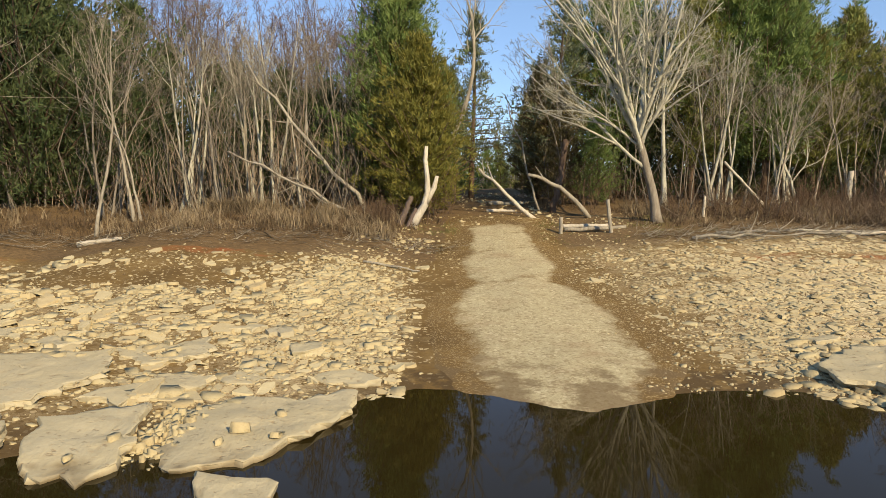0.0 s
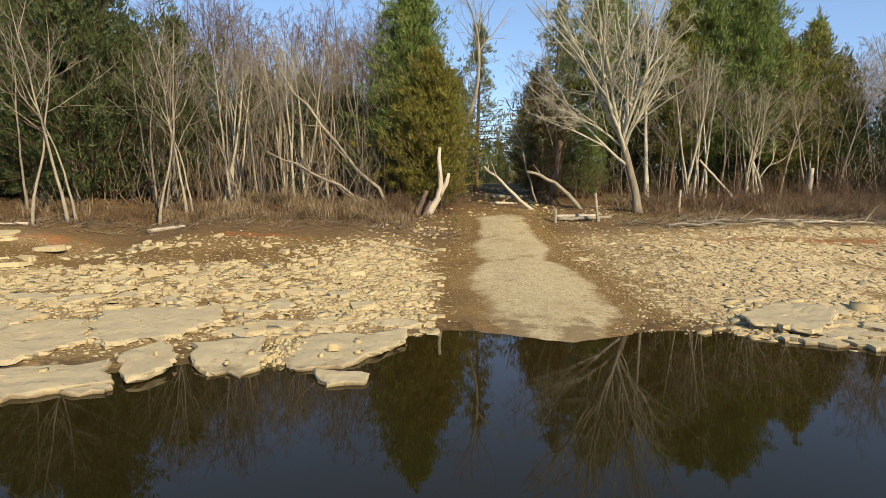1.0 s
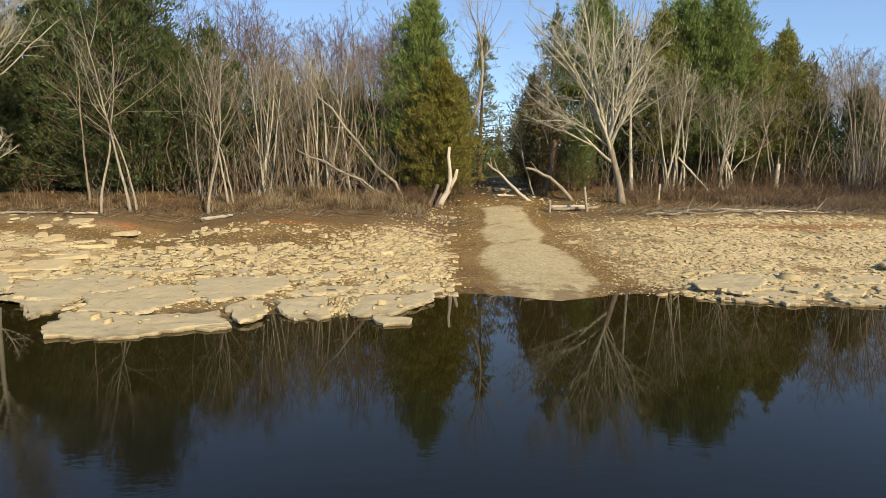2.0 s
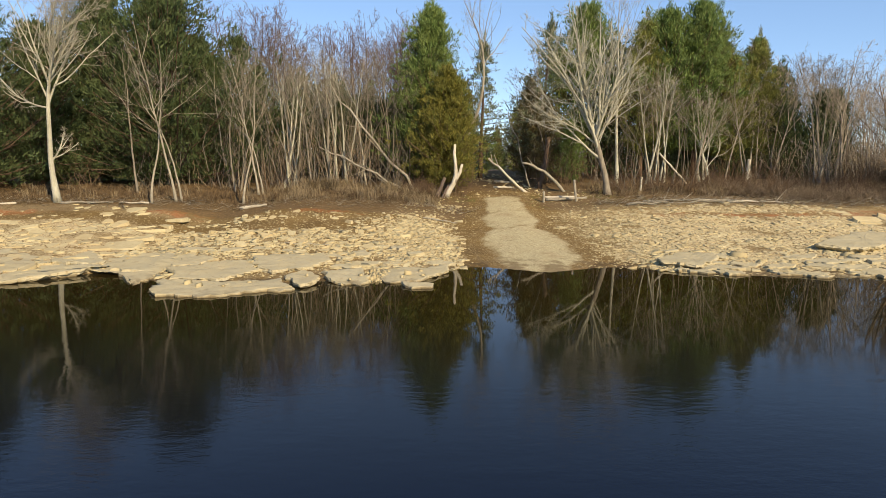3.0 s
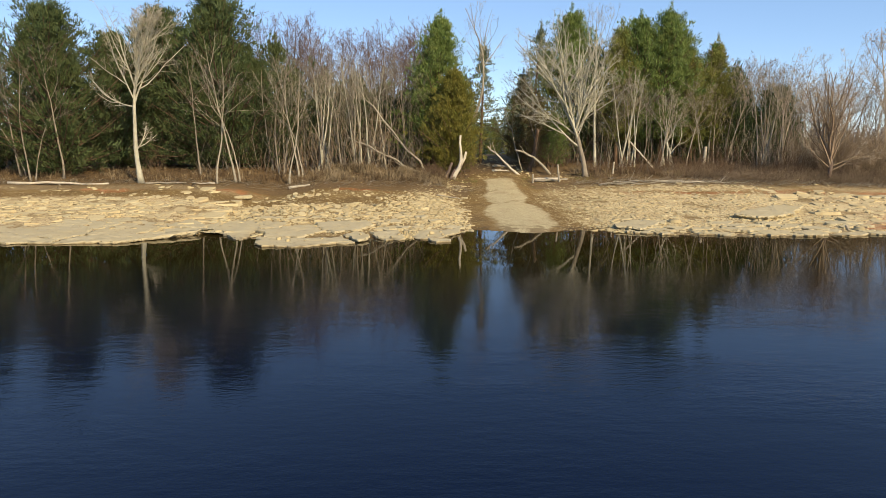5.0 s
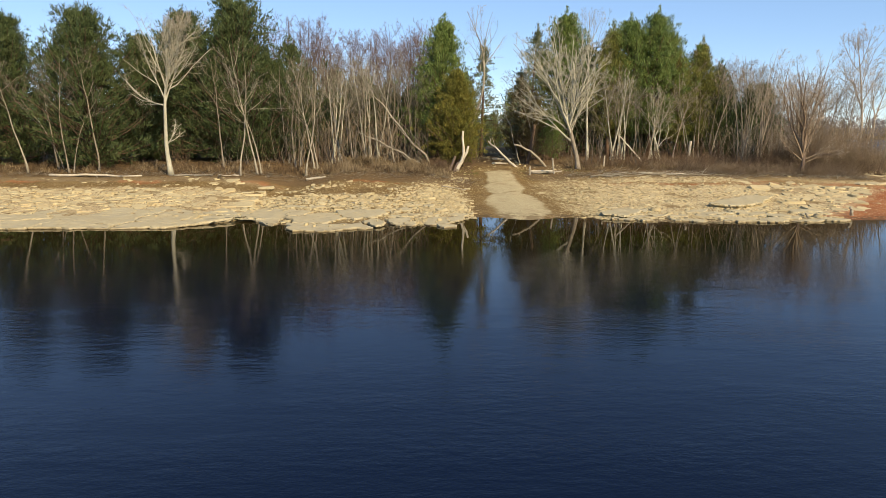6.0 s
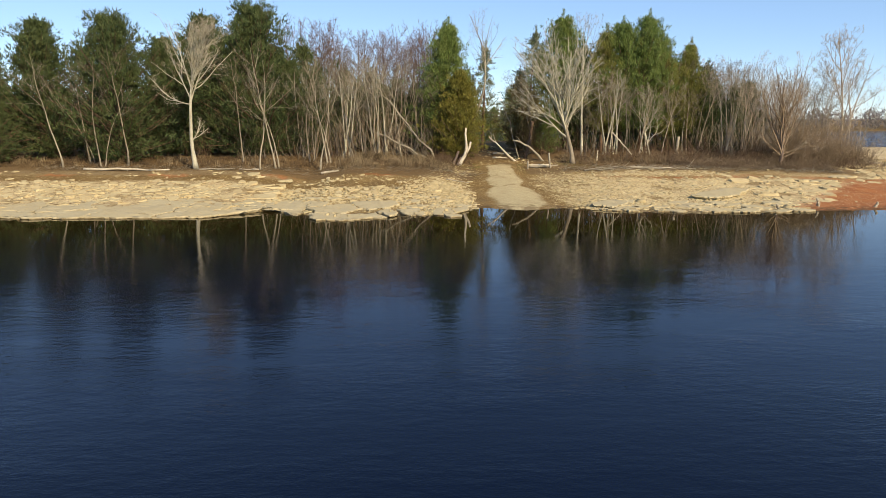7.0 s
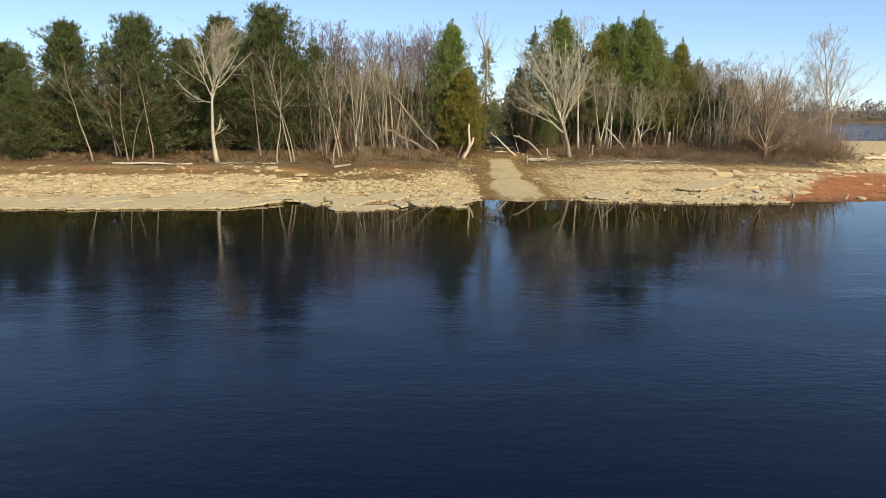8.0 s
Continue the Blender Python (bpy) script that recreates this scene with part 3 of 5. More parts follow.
def make_slabs():
    rng = random.Random(44)
    shelf = "broad weathered limestone slab on the lake shore"
    # the slabs nearest the ramp, which lie apart from one another
    slab(shelf, [(-3.5, 8.3), (-2.6, 8.85), (-1.25, 9.1), (-1.1, 8.65), (-1.65, 7.6), (-2.1, 6.9), (-2.8, 6.75)], 0.095, 0.4, 401, 0.03)
    slab(shelf, [(-4.9, 8.0), (-3.8, 8.4), (-3.35, 7.1), (-3.6, 6.4), (-4.25, 6.6)], 0.11, 0.4, 402, 0.04)
    slab(shelf, [(-7.5, 10.1), (-5.3, 10.6), (-4.95, 9.5), (-5.35, 8.55), (-6.3, 7.75), (-6.8, 8.1)], 0.26, 0.5, 403, 0.05)
    slab(shelf, [(-9.6, 8.5), (-7.45, 9.5), (-6.85, 8.0), (-7.6, 6.7), (-8.9, 7.0)], 0.20, 0.5, 404, 0.05)
    slab(shelf, [(-9.3, 6.9), (-7.4, 6.5), (-5.9, 7.1), (-5.45, 6.1), (-6.8, 5.0), (-8.6, 4.9)], 0.09, 0.4, 405, 0.03)
    slab(shelf, [(-6.0, 7.5), (-5.4, 8.1), (-4.75, 6.8), (-5.15, 6.05)], 0.14, 0.4, 406, 0.03)
    slab(shelf, [(-9.7, 10.4), (-8.6, 9.95), (-8.9, 8.9), (-9.7, 8.6)], 0.27, 0.5, 407, 0.04)
    slab(shelf, [(-5.3, 11.0), (-4.0, 11.5), (-3.65, 10.7), (-4.6, 10.05)], 0.27, 0.4, 408, 0.05)
    for i, (x, y, a, b, turn, top) in enumerate((
            (-4.3, 8.92, 1.25, 0.65, 15, 0.17), (-2.8, 9.85, 1.15, 0.85, -30, 0.17), (-3.82, 9.5, 1.1, 0.65, -20, 0.19), (-1.4, 9.72, 1.2, 0.6, -12, 0.13),
            (-7.4, 11.9, 1.5, 1.0, 30, 0.38), (-6.4, 11.1, 1.0, 0.8, -20, 0.36), (-5.75, 12.1, 0.8, 0.55, 0, 0.40), (-8.6, 11.3, 0.9, 0.7, 20, 0.36), (-9.7, 11.5, 1.3, 0.7, -10, 0.38),
            (-3.5, 12.1, 0.75, 0.5, 25, 0.42), (-2.9, 11.9, 0.55, 0.4, -30, 0.46), (-2.2, 10.9, 0.6, 0.4, 0, 0.28), (-6.0, 9.9, 0.7, 0.5, 0, 0.30))):
        slab("pale limestone slab half buried in rubble", rough_outline(rng, x, y, a, b, turn), min(top, height(x, y) + 0.09), 0.35, 420 + i, 0.05)
    slab("small limestone slab lying in shallow water", [(-2.5, 6.6), (-1.65, 6.5), (-1.55, 6.1), (-2.2, 5.9)], 0.07, 0.3, 440, 0.02)
    slab("small limestone slab lying in shallow water", rough_outline(rng, -5.5, 5.75, 0.6, 0.4, 20), 0.06, 0.3, 441, 0.02)
    seeds = list(SHELF)
    for k in range(24):
        seeds.append((-15.0 - 3.4 * (k // 3) + rng.uniform(-1.1, 1.1) + 1.0 * (k % 3), 6.7 + 1.75 * (k % 3) + rng.uniform(-0.5, 0.5)))
    for i in range(len(seeds)):
        poly = cell(seeds, i, -44, -9.75, 4.6, 11.8)
        if len(poly) < 3:
            continue
        dense = []
        for (ax, ay), (bx, by) in zip(poly, poly[1:] + poly[:1]):
            n = max(1, round(math.hypot(bx - ax, by - ay) / 0.4))
            dense += [(ax + (bx - ax) * k / n, ay + (by - ay) * k / n) for k in range(n)]
        inset = rng.choice((-0.05, 0.0, 0.12, 0.3))
        dense = [(a, min(max(b, front(a) + inset + rng.uniform(-0.06, 0.10)), back(a) + rng.uniform(-0.25, 0.1))) for a, b in dense]
        if max(q[1] for q in dense) - min(q[1] for q in dense) < 0.3:
            continue
        cx, cy = sum(p[0] for p in dense) / len(dense), sum(p[1] for p in dense) / len(dense)
        gap = rng.choice((0.02, 0.03, 0.04, 0.06, 0.10))
        outline = []
        for a, b in dense:
            r = math.hypot(a - cx, b - cy) + 1e-6
            outline.append((cx + (a - cx) * (1 - gap / r), cy + (b - cy) * (1 - gap / r)))
        s = cy - front(cx)
        if i > 3 and s > 2.4 and rng.random() < 0.3:
            continue
        top = 0.07 + 0.05 * min(s, 4.0) + rng.uniform(-0.03, 0.03)
        slab(shelf, outline, top, top + 0.3, 40 + i, 0.045)
    # angular slabs along the water beyond the ramp
    slab("large pale limestone slab beside the ramp", [(5.6, 9.5), (5.9, 10.5), (7.0, 11.2), (8.0, 11.1), (7.6, 9.8), (6.5, 8.85)], 0.23, 0.5, 450, 0.04)
    slab("long pale limestone slab on the shore", [(11.6, 11.6), (13.4, 13.3), (15.8, 15.0), (16.2, 14.1), (14.6, 11.9), (12.9, 10.8)], 0.52, 0.5, 451, 0.05)
    edge = [(rng.uniform(7.0, 17.0), rng.uniform(-0.1, 2.4), rng.uniform(0.6, 1.7), rng.uniform(-25, 35)) for _ in range(44)]
    edge = [(x, float(np.interp(x, SHORE_X, SHORE_Y)) + d, a, a * rng.uniform(0.5, 0.8), turn) for x, d, a, turn in edge]
    for i, (x, y, a, b, turn) in enumerate(edge + [(11.2, 8.7, 1.5, 0.8, 12), (16.0, 10.6, 2.0, 1.0, -8), (9.2, 9.0, 1.3, 0.8, 20), (14.2, 8.4, 1.5, 0.7, 5), (22.6, 17.6, 1.6, 0.9, 8), (24.8, 19.0, 1.9, 1.0, -6), (10.6, 10.6, 1.6, 0.9, 30),
                                                      (12.6, 10.2, 1.8, 0.9, 25), (6.6, 8.55, 0.8, 0.5, 0), (6.0, 8.75, 0.5, 0.4, 30), (7.4, 9.7, 0.9, 0.6, 30), (6.9, 9.1, 0.6, 0.5, 0), (7.9, 10.4, 0.8, 0.5, 60), (6.6, 11.7, 0.7, 0.4, 20)]):
        slab("pale limestone slab lying loose on the shore", rough_outline(rng, x, y, a, b, turn, rng.choice((5, 6, 7))), max(0.07, height(x, y) + rng.uniform(0.03, 0.09)), 0.35, 140 + i, 0.04)


make_slabs()


def blocks(seed, n, box, weight, lo, hi, label, group, flat=0.2):
    """Loose angular stones, each a thing of its own."""
    x, y = scatter(seed, n, *box, weight)
    rng = np.random.default_rng(seed + 1)
    shapes = []
    for k in range(9):
        v, f = shards(seed + 10 + k, np.array([0.0]), np.array([-200.0]), np.array([1.0]), flat, 0.10, 5 + k % 3, 0.4)
        v[:, 1] += 200
        v[:, 2] -= land(0, -200)
        shapes.append(mesh_of("limestone_block", v, f, M_STONE))
    for px, py in zip(x, y):
        s = lo + (hi - lo) * rng.uniform() ** 1.7
        ob = new("limestone_block", shapes[rng.integers(9)])
        ob.matrix_basis = pose(px, py, height(px, py), rng.normal(0, 7), rng.normal(0, 7), rng.uniform(0, 360)) @ Matrix.Scale(s, 4)
        tagged(ob, label, "stone", group)


def off_shelf(x, y):
    """Rubble weight with the bare slabs left nearly free."""
    bare = np.clip((np.where(x > -11, 10.7, 11.4) + 0.5 * np.sin(x * 1.1) - y) / 0.8, 0, 1) * (x < -0.9)
    return rubble_at(x, y) * (1 - 0.45 * bare)


def power_cells(seed, x0, x1, y0, y1, d, long):
    """Uneven polygons that fill a box: cells about jittered seeds of unlike weight."""
    rng = random.Random(seed)
    nx, ny = int((x1 - x0) / (d * long)), int((y1 - y0) / d)
    grid = {}
    for i in range(nx):
        for j in range(ny):
            grid[i, j] = (x0 + d * long * (i + rng.uniform(-0.1, 1.1)), y0 + d * (j + rng.uniform(-0.1, 1.1)), d * d * rng.choice((-0.25, 0.0, 0.1, 0.35)))
    for (i, j), (sx, sy, sw) in grid.items():
        r = d * 1.6
        poly = [(-r * long, -r), (r * long, -r), (r * long, r), (-r * long, r)]
        for di in (-2, -1, 0, 1, 2):
            for dj in (-2, -1, 0, 1, 2):
                other = grid.get((i + di, j + dj))
                if other is None or not (di or dj):
                    continue
                tx, ty, tw = other
                ux, uy = tx - sx, ty - sy
                lim = (ux * ux + uy * uy + sw - tw) / 2
                side = [px * ux + py * uy - lim for px, py in poly]
                if max(side) <= 0:
                    continue
                res = []
                for k in range(len(poly)):
                    k2 = (k + 1) % len(poly)
                    if side[k] <= 0:
                        res.append(poly[k])
                    if side[k] * side[k2] < 0:
                        u = side[k] / (side[k] - side[k2])
                        res.append((poly[k][0] + (poly[k2][0] - poly[k][0]) * u, poly[k][1] + (poly[k2][1] - poly[k][1]) * u))
                poly = res
                if len(poly) < 3:
                    break
            if len(poly) < 3:
                break
        if len(poly) >= 3:
            yield sx, sy, poly


def make_pavement(name, label, seed, x0, x1, y0, y1, d, long, weight, thick, near=None, joint=0.012):
    """Bedrock broken where it lies: thin pieces that still fit together, many of them gone."""
    rng = random.Random(seed + 7)
    cells = list(power_cells(seed, x0, x1, y0, y1, d, long))
    sx, sy = np.array([c[0] for c in cells]), np.array([c[1] for c in cells])
    chance = np.clip(weight(sx, sy), 0, 1) * np.clip(0.84 + 0.45 * ripple(sx * 1.9, sy * 2.3, seed), 0.3, 1.0)
    lie = land(sx, sy)
    fall = (land(sx, sy + 0.15) - land(sx, sy - 0.15)) / 0.3
    verts, faces, singles = [], [], 0
    for i, (cx, cy, poly) in enumerate(cells):
        if rng.random() > chance[i]:
            continue
        mx, my = sum(p[0] for p in poly) / len(poly), sum(p[1] for p in poly) / len(poly)
        gap = joint * rng.choice((0.4, 0.8, 1.0, 1.6, 3.0))
        ring = []
        for (ax, ay), (bx, by) in zip(poly, poly[1:] + poly[:1]):
            n = 3 if math.hypot(bx - ax, by - ay) > 0.9 * d else 2 if math.hypot(bx - ax, by - ay) > 0.4 * d else 1
            for k in range(n):
                px, py = ax + (bx - ax) * k / n - mx, ay + (by - ay) * k / n - my
                r = math.hypot(px, py) + 1e-6
                q = max(0.3, 1 - (gap + (0.16 * d if k == 0 and n > 1 else 0.0) + rng.uniform(-0.03, 0.09) * d) / r)
                ring.append((px * q, py * q))
        n = len(ring)
        proud = rng.random()
        up = thick * (0.15 + 0.35 * proud if proud < 0.8 else rng.uniform(0.6, 1.8))
        tx, ty = rng.gauss(0, 0.09), rng.gauss(0, 0.09) + float(fall[i])
        piece = [(px, py, -0.07) for px, py in ring]
        piece += [(px * 0.93, py * 0.93, up + tx * px + ty * py + rng.uniform(-0.12, 0.12) * up) for px, py in ring]
        sides = [(k, (k + 1) % n, n + (k + 1) % n, n + k) for k in range(n)] + [tuple(range(n, 2 * n))]
        wx, wy, wz = cx + mx, cy + my, float(lie[i])
        if near and singles < 300 and near[0] < wx < near[1] and near[2] < wy < near[3]:
            ob = part("stone", mesh_of("stone", piece, sides, M_BEDROCK), GROUND)
            ob.location = (wx, wy, wz)
            singles += 1
            continue
        base = len(verts)
        verts += [(px + wx, py + wy, pz + wz) for px, py, pz in piece]
        faces += [tuple(base + k for k in f) for f in sides]
    tagged(new(name, mesh_of(name, verts, faces, M_BEDROCK)), label, "stones", kind="stuff")


def left_bed(x, y):
    return 0.92 * off_shelf(x, y) * np.clip((-3.0 - x + 0.4 * ripple(x * 0.9, y * 0.9)) / 1.0, 0, 1)


def heap_bed(x, y):
    return 1.15 * off_shelf(x, y) * np.clip((x + 4.2 - 0.4 * ripple(x * 0.9, y * 0.9)) / 1.0, 0, 1)


def right_bed(x, y):
    return rubble_at(x, y) * np.interp(x - 0.25 * (y - 9), [2.6, 3.6, 4.6, 6.0], [0.06, 0.4, 1.05, 1.5])


make_pavement("broken_bedrock", "pale bedrock broken into thin flat pieces", 90, 3.9, 17, 8.6, 20.6, 0.17, 1.25, right_bed, 0.016, (4.6, 7.4, 9.6, 13.2), 0.008)
make_pavement("broken_bedrock", "pale bedrock broken into thin flat pieces", 91, -12.5, -2.6, 9.2, 18.6, 0.27, 1.25, left_bed, 0.055, (-6.0, -3.0, 10.4, 13.2), 0.022)
make_pavement("broken_bedrock", "pale bedrock broken into small flat pieces", 94, -5.0, -0.4, 9.2, 18.6, 0.16, 1.2, heap_bed, 0.028)
make_pavement("broken_bedrock", "pale bedrock broken into thin flat pieces", 92, -38, -12.4, 8.4, 18.6, 0.40, 1.6, lambda x, y: 1.25 * off_shelf(x, y), 0.04)
make_pavement("broken_bedrock", "pale bedrock broken into thin flat pieces", 93, 17, 48, 8.6, 30, 0.5, 1.4, lambda x, y: np.where(y < 19, rubble_at(x, y), np.clip((x - 25) / 3, 0, 1)), 0.06, (17, 34, 8.6, 26))
make_rubble("rubble", "thickly strewn broken limestone on the shore", 100, 3600, (-12, -0.3, 7.6, 18.8), off_shelf, 0.08, 0.50, 0.13, 0.14, 3.2)
make_rubble("rubble", "small broken limestone filling the shore", 103, 11000, (-10, -0.2, 7.4, 18.8), off_shelf, 0.03, 0.15, 0.24, 0.2, 2.2)
make_rubble("rubble", "small broken limestone heaped beside the ramp", 104, 5200, (-4.6, -0.6, 10.2, 19.4), lambda x, y: np.exp(-((x + 2.3) / 1.2) ** 2 - ((y - 14.8) / 3.0) ** 2), 0.04, 0.2, 0.22, 0.2, 2.2)
make_rubble("rubble", "small stones filling a gap between slabs", 150, 260, (-3.5, -2.95, 6.7, 8.5), lambda x, y: 1 + 0 * x, 0.06, 0.2, 0.55, 0.25, 2.0)
make_rubble("rubble", "pale stones scattered beside a dead snag", 160, 900, (-3.2, 1.0, 19.0, 23.4), lambda x, y: 0.8 * np.exp(-((x + 1.3) / 0.8) ** 2 - ((y - 21.4) / 1.3) ** 2), 0.05, 0.28, 0.3, 0.15, 2.2)
make_rubble("rubble", "stones and rubble on the woodland track", 161, 420, (0.6, 4.6, 23.5, 38), lambda x, y: 0.75 + 0 * x, 0.05, 0.28, 0.3, 0.15, 2.2)
make_rubble("rubble", "broken limestone strewn over the muddy shore", 110, 1500, (3.4, 16.5, 8.0, 20.9), rubble_at, 0.10, 0.50, 0.10, 0.10, 3.0)
make_rubble("rubble", "small limestone fragments over the muddy shore", 113, 9500, (3.0, 11.5, 8.0, 20.0), lambda x, y: rubble_at(x, y) * np.interp(x - 0.2 * (y - 9), [5.5, 7.5], [1.0, 0.3]), 0.04, 0.20, 0.11, 0.12, 2.4)
make_rubble("rubble", "pale broken limestone along the far shore", 120, 2600, (-38, -11, 8.5, 19.6), off_shelf, 0.08, 0.55, 0.13, 0.06, 2.8)
make_rubble("rubble", "pale limestone fragments on red clay", 130, 2600, (16, 48, 8.6, 30), lambda x, y: np.where(y < 19, rubble_at(x, y), 0.5 * (x > 26) + 0.25), 0.08, 0.6, 0.12, 0.06, 3.0)
make_rubble("scattered_pebbles", "small brown and pale stones on wet mud", 145, 2600, (2.9, 6.4, 8.9, 17), lambda x, y: 0.8 + 0 * x, 0.02, 0.09, 0.35, 0.15, 2.2)
make_rubble("scattered_pebbles", "small pale chips on the mud beside the track", 147, 3400, (-3.2, 7.5, 17.0, 26), lambda x, y: np.where(np.abs(x - road_x(y)) > 1.0, 0.75, 0.15) * np.clip(0.55 + 0.5 * ripple(x * 1.1, y * 1.3, 3.0), 0.1, 1), 0.03, 0.16, 0.25, 0.12, 3.0)
make_rubble("scattered_pebbles", "small pale stones scattered on brown mud", 140, 1700, (-12, 6, 9.4, 26), lambda x, y: 0.4 + 0 * x, 0.03, 0.12, 0.3, 0.1, 3.0)


# ---- trees ----
def crooked(rnd, start, way, length, steps, bend, lift):
    """Crooked lines, one for each row of start and way, bent at random and towards the sky by lift: places (n, steps + 1, 3)."""
    d = way / (np.linalg.norm(way, axis=1, keepdims=True) + 1e-9)
    out, p = [start], start
    for _ in range(steps):
        d = d + rnd.normal(0, bend, d.shape)
        d[:, 2] += lift
        d = d / np.linalg.norm(d, axis=1, keepdims=True)
        p = p + d * (length / steps)[:, None]
        out.append(p)
    return np.stack(out, 1)


def sprout(rnd, lines, rads, n, lo, hi, angle, frac, steps, bend, lift, thin, least):
    """n side shoots on each line: their lines, radii and the line that each one stands on."""
    m, k = lines.shape[0], lines.shape[1] - 1
    own = np.repeat(np.arange(m), n)
    u = (lo + (hi - lo) * (np.tile(np.arange(n), m) + rnd.uniform(0, 1, m * n)) / n) * k
    i = np.minimum(k - 1, u.astype(int))
    f = (u - i)[:, None]
    a, b = lines[own, i], lines[own, i + 1]
    way = (b - a) / (np.linalg.norm(b - a, axis=1, keepdims=True) + 1e-9)
    off = np.cross(way, rnd.normal(size=way.shape))
    off /= np.linalg.norm(off, axis=1, keepdims=True) + 1e-9
    w = np.radians(rnd.uniform(*angle, m * n))[:, None]
    full = np.linalg.norm(np.diff(lines, axis=1), axis=2).sum(1)[own]
    length = full * rnd.uniform(*frac, m * n) * (1.12 - 0.75 * u / k) + 0.06
    out = crooked(rnd, a + (b - a) * f, way * np.cos(w) + off * np.sin(w), length, steps, bend, lift)
    r0 = np.maximum(least, (rads[own, i] * (1 - f[:, 0]) + rads[own, i + 1] * f[:, 0]) * thin)
    return out, r0[:, None] * np.linspace(1, 0.3, steps + 1)[None], own


def tubes_of(lines, rads, sides):
    """Open tapering tubes round many lines at once."""
    n, k = lines.shape[0], lines.shape[1]
    d = np.gradient(lines, axis=1)
    d /= np.linalg.norm(d, axis=2, keepdims=True) + 1e-9
    a = np.cross(d, np.array([0.31, 0.77, 0.55]))
    a /= np.linalg.norm(a, axis=2, keepdims=True) + 1e-9
    b = np.cross(d, a)
    w = 2 * np.pi * np.arange(sides) / sides
    v = lines[:, :, None] + (a[:, :, None] * np.cos(w)[None, None, :, None] + b[:, :, None] * np.sin(w)[None, None, :, None]) * rads[:, :, None, None]
    j, s = np.meshgrid(np.arange(k - 1), np.arange(sides), indexing="ij")
    s2 = (s + 1) % sides
    a, b, c, e = (q.ravel() for q in (j * sides + s, j * sides + s2, (j + 1) * sides + s2, (j + 1) * sides + s))
    f = np.concatenate([np.stack([a, b, c], 1), np.stack([a, c, e], 1)])
    return v.reshape(-1, 3), (np.arange(n)[:, None, None] * k * sides + f[None]).reshape(-1, 3)


def spikes_of(lines, rads):
    """Three-sided points along straight two-point lines."""
    v, _ = tubes_of(lines, rads, 3)
    v = v.reshape(-1, 6, 3)
    v = np.concatenate([v[:, :3], lines[:, 1:]], 1)
    f = np.array([(0, 1, 3), (1, 2, 3), (2, 0, 3)])
    return v.reshape(-1, 3), (np.arange(len(v))[:, None, None] * 4 + f[None]).reshape(-1, 3)


def joined(*sets):
    """Several (places, faces) as one."""
    v, f, base = [], [], 0
    for a, b in sets:
        v.append(a)
        f.append(b + base)
        base += len(a)
    return np.concatenate(v), np.concatenate(f)


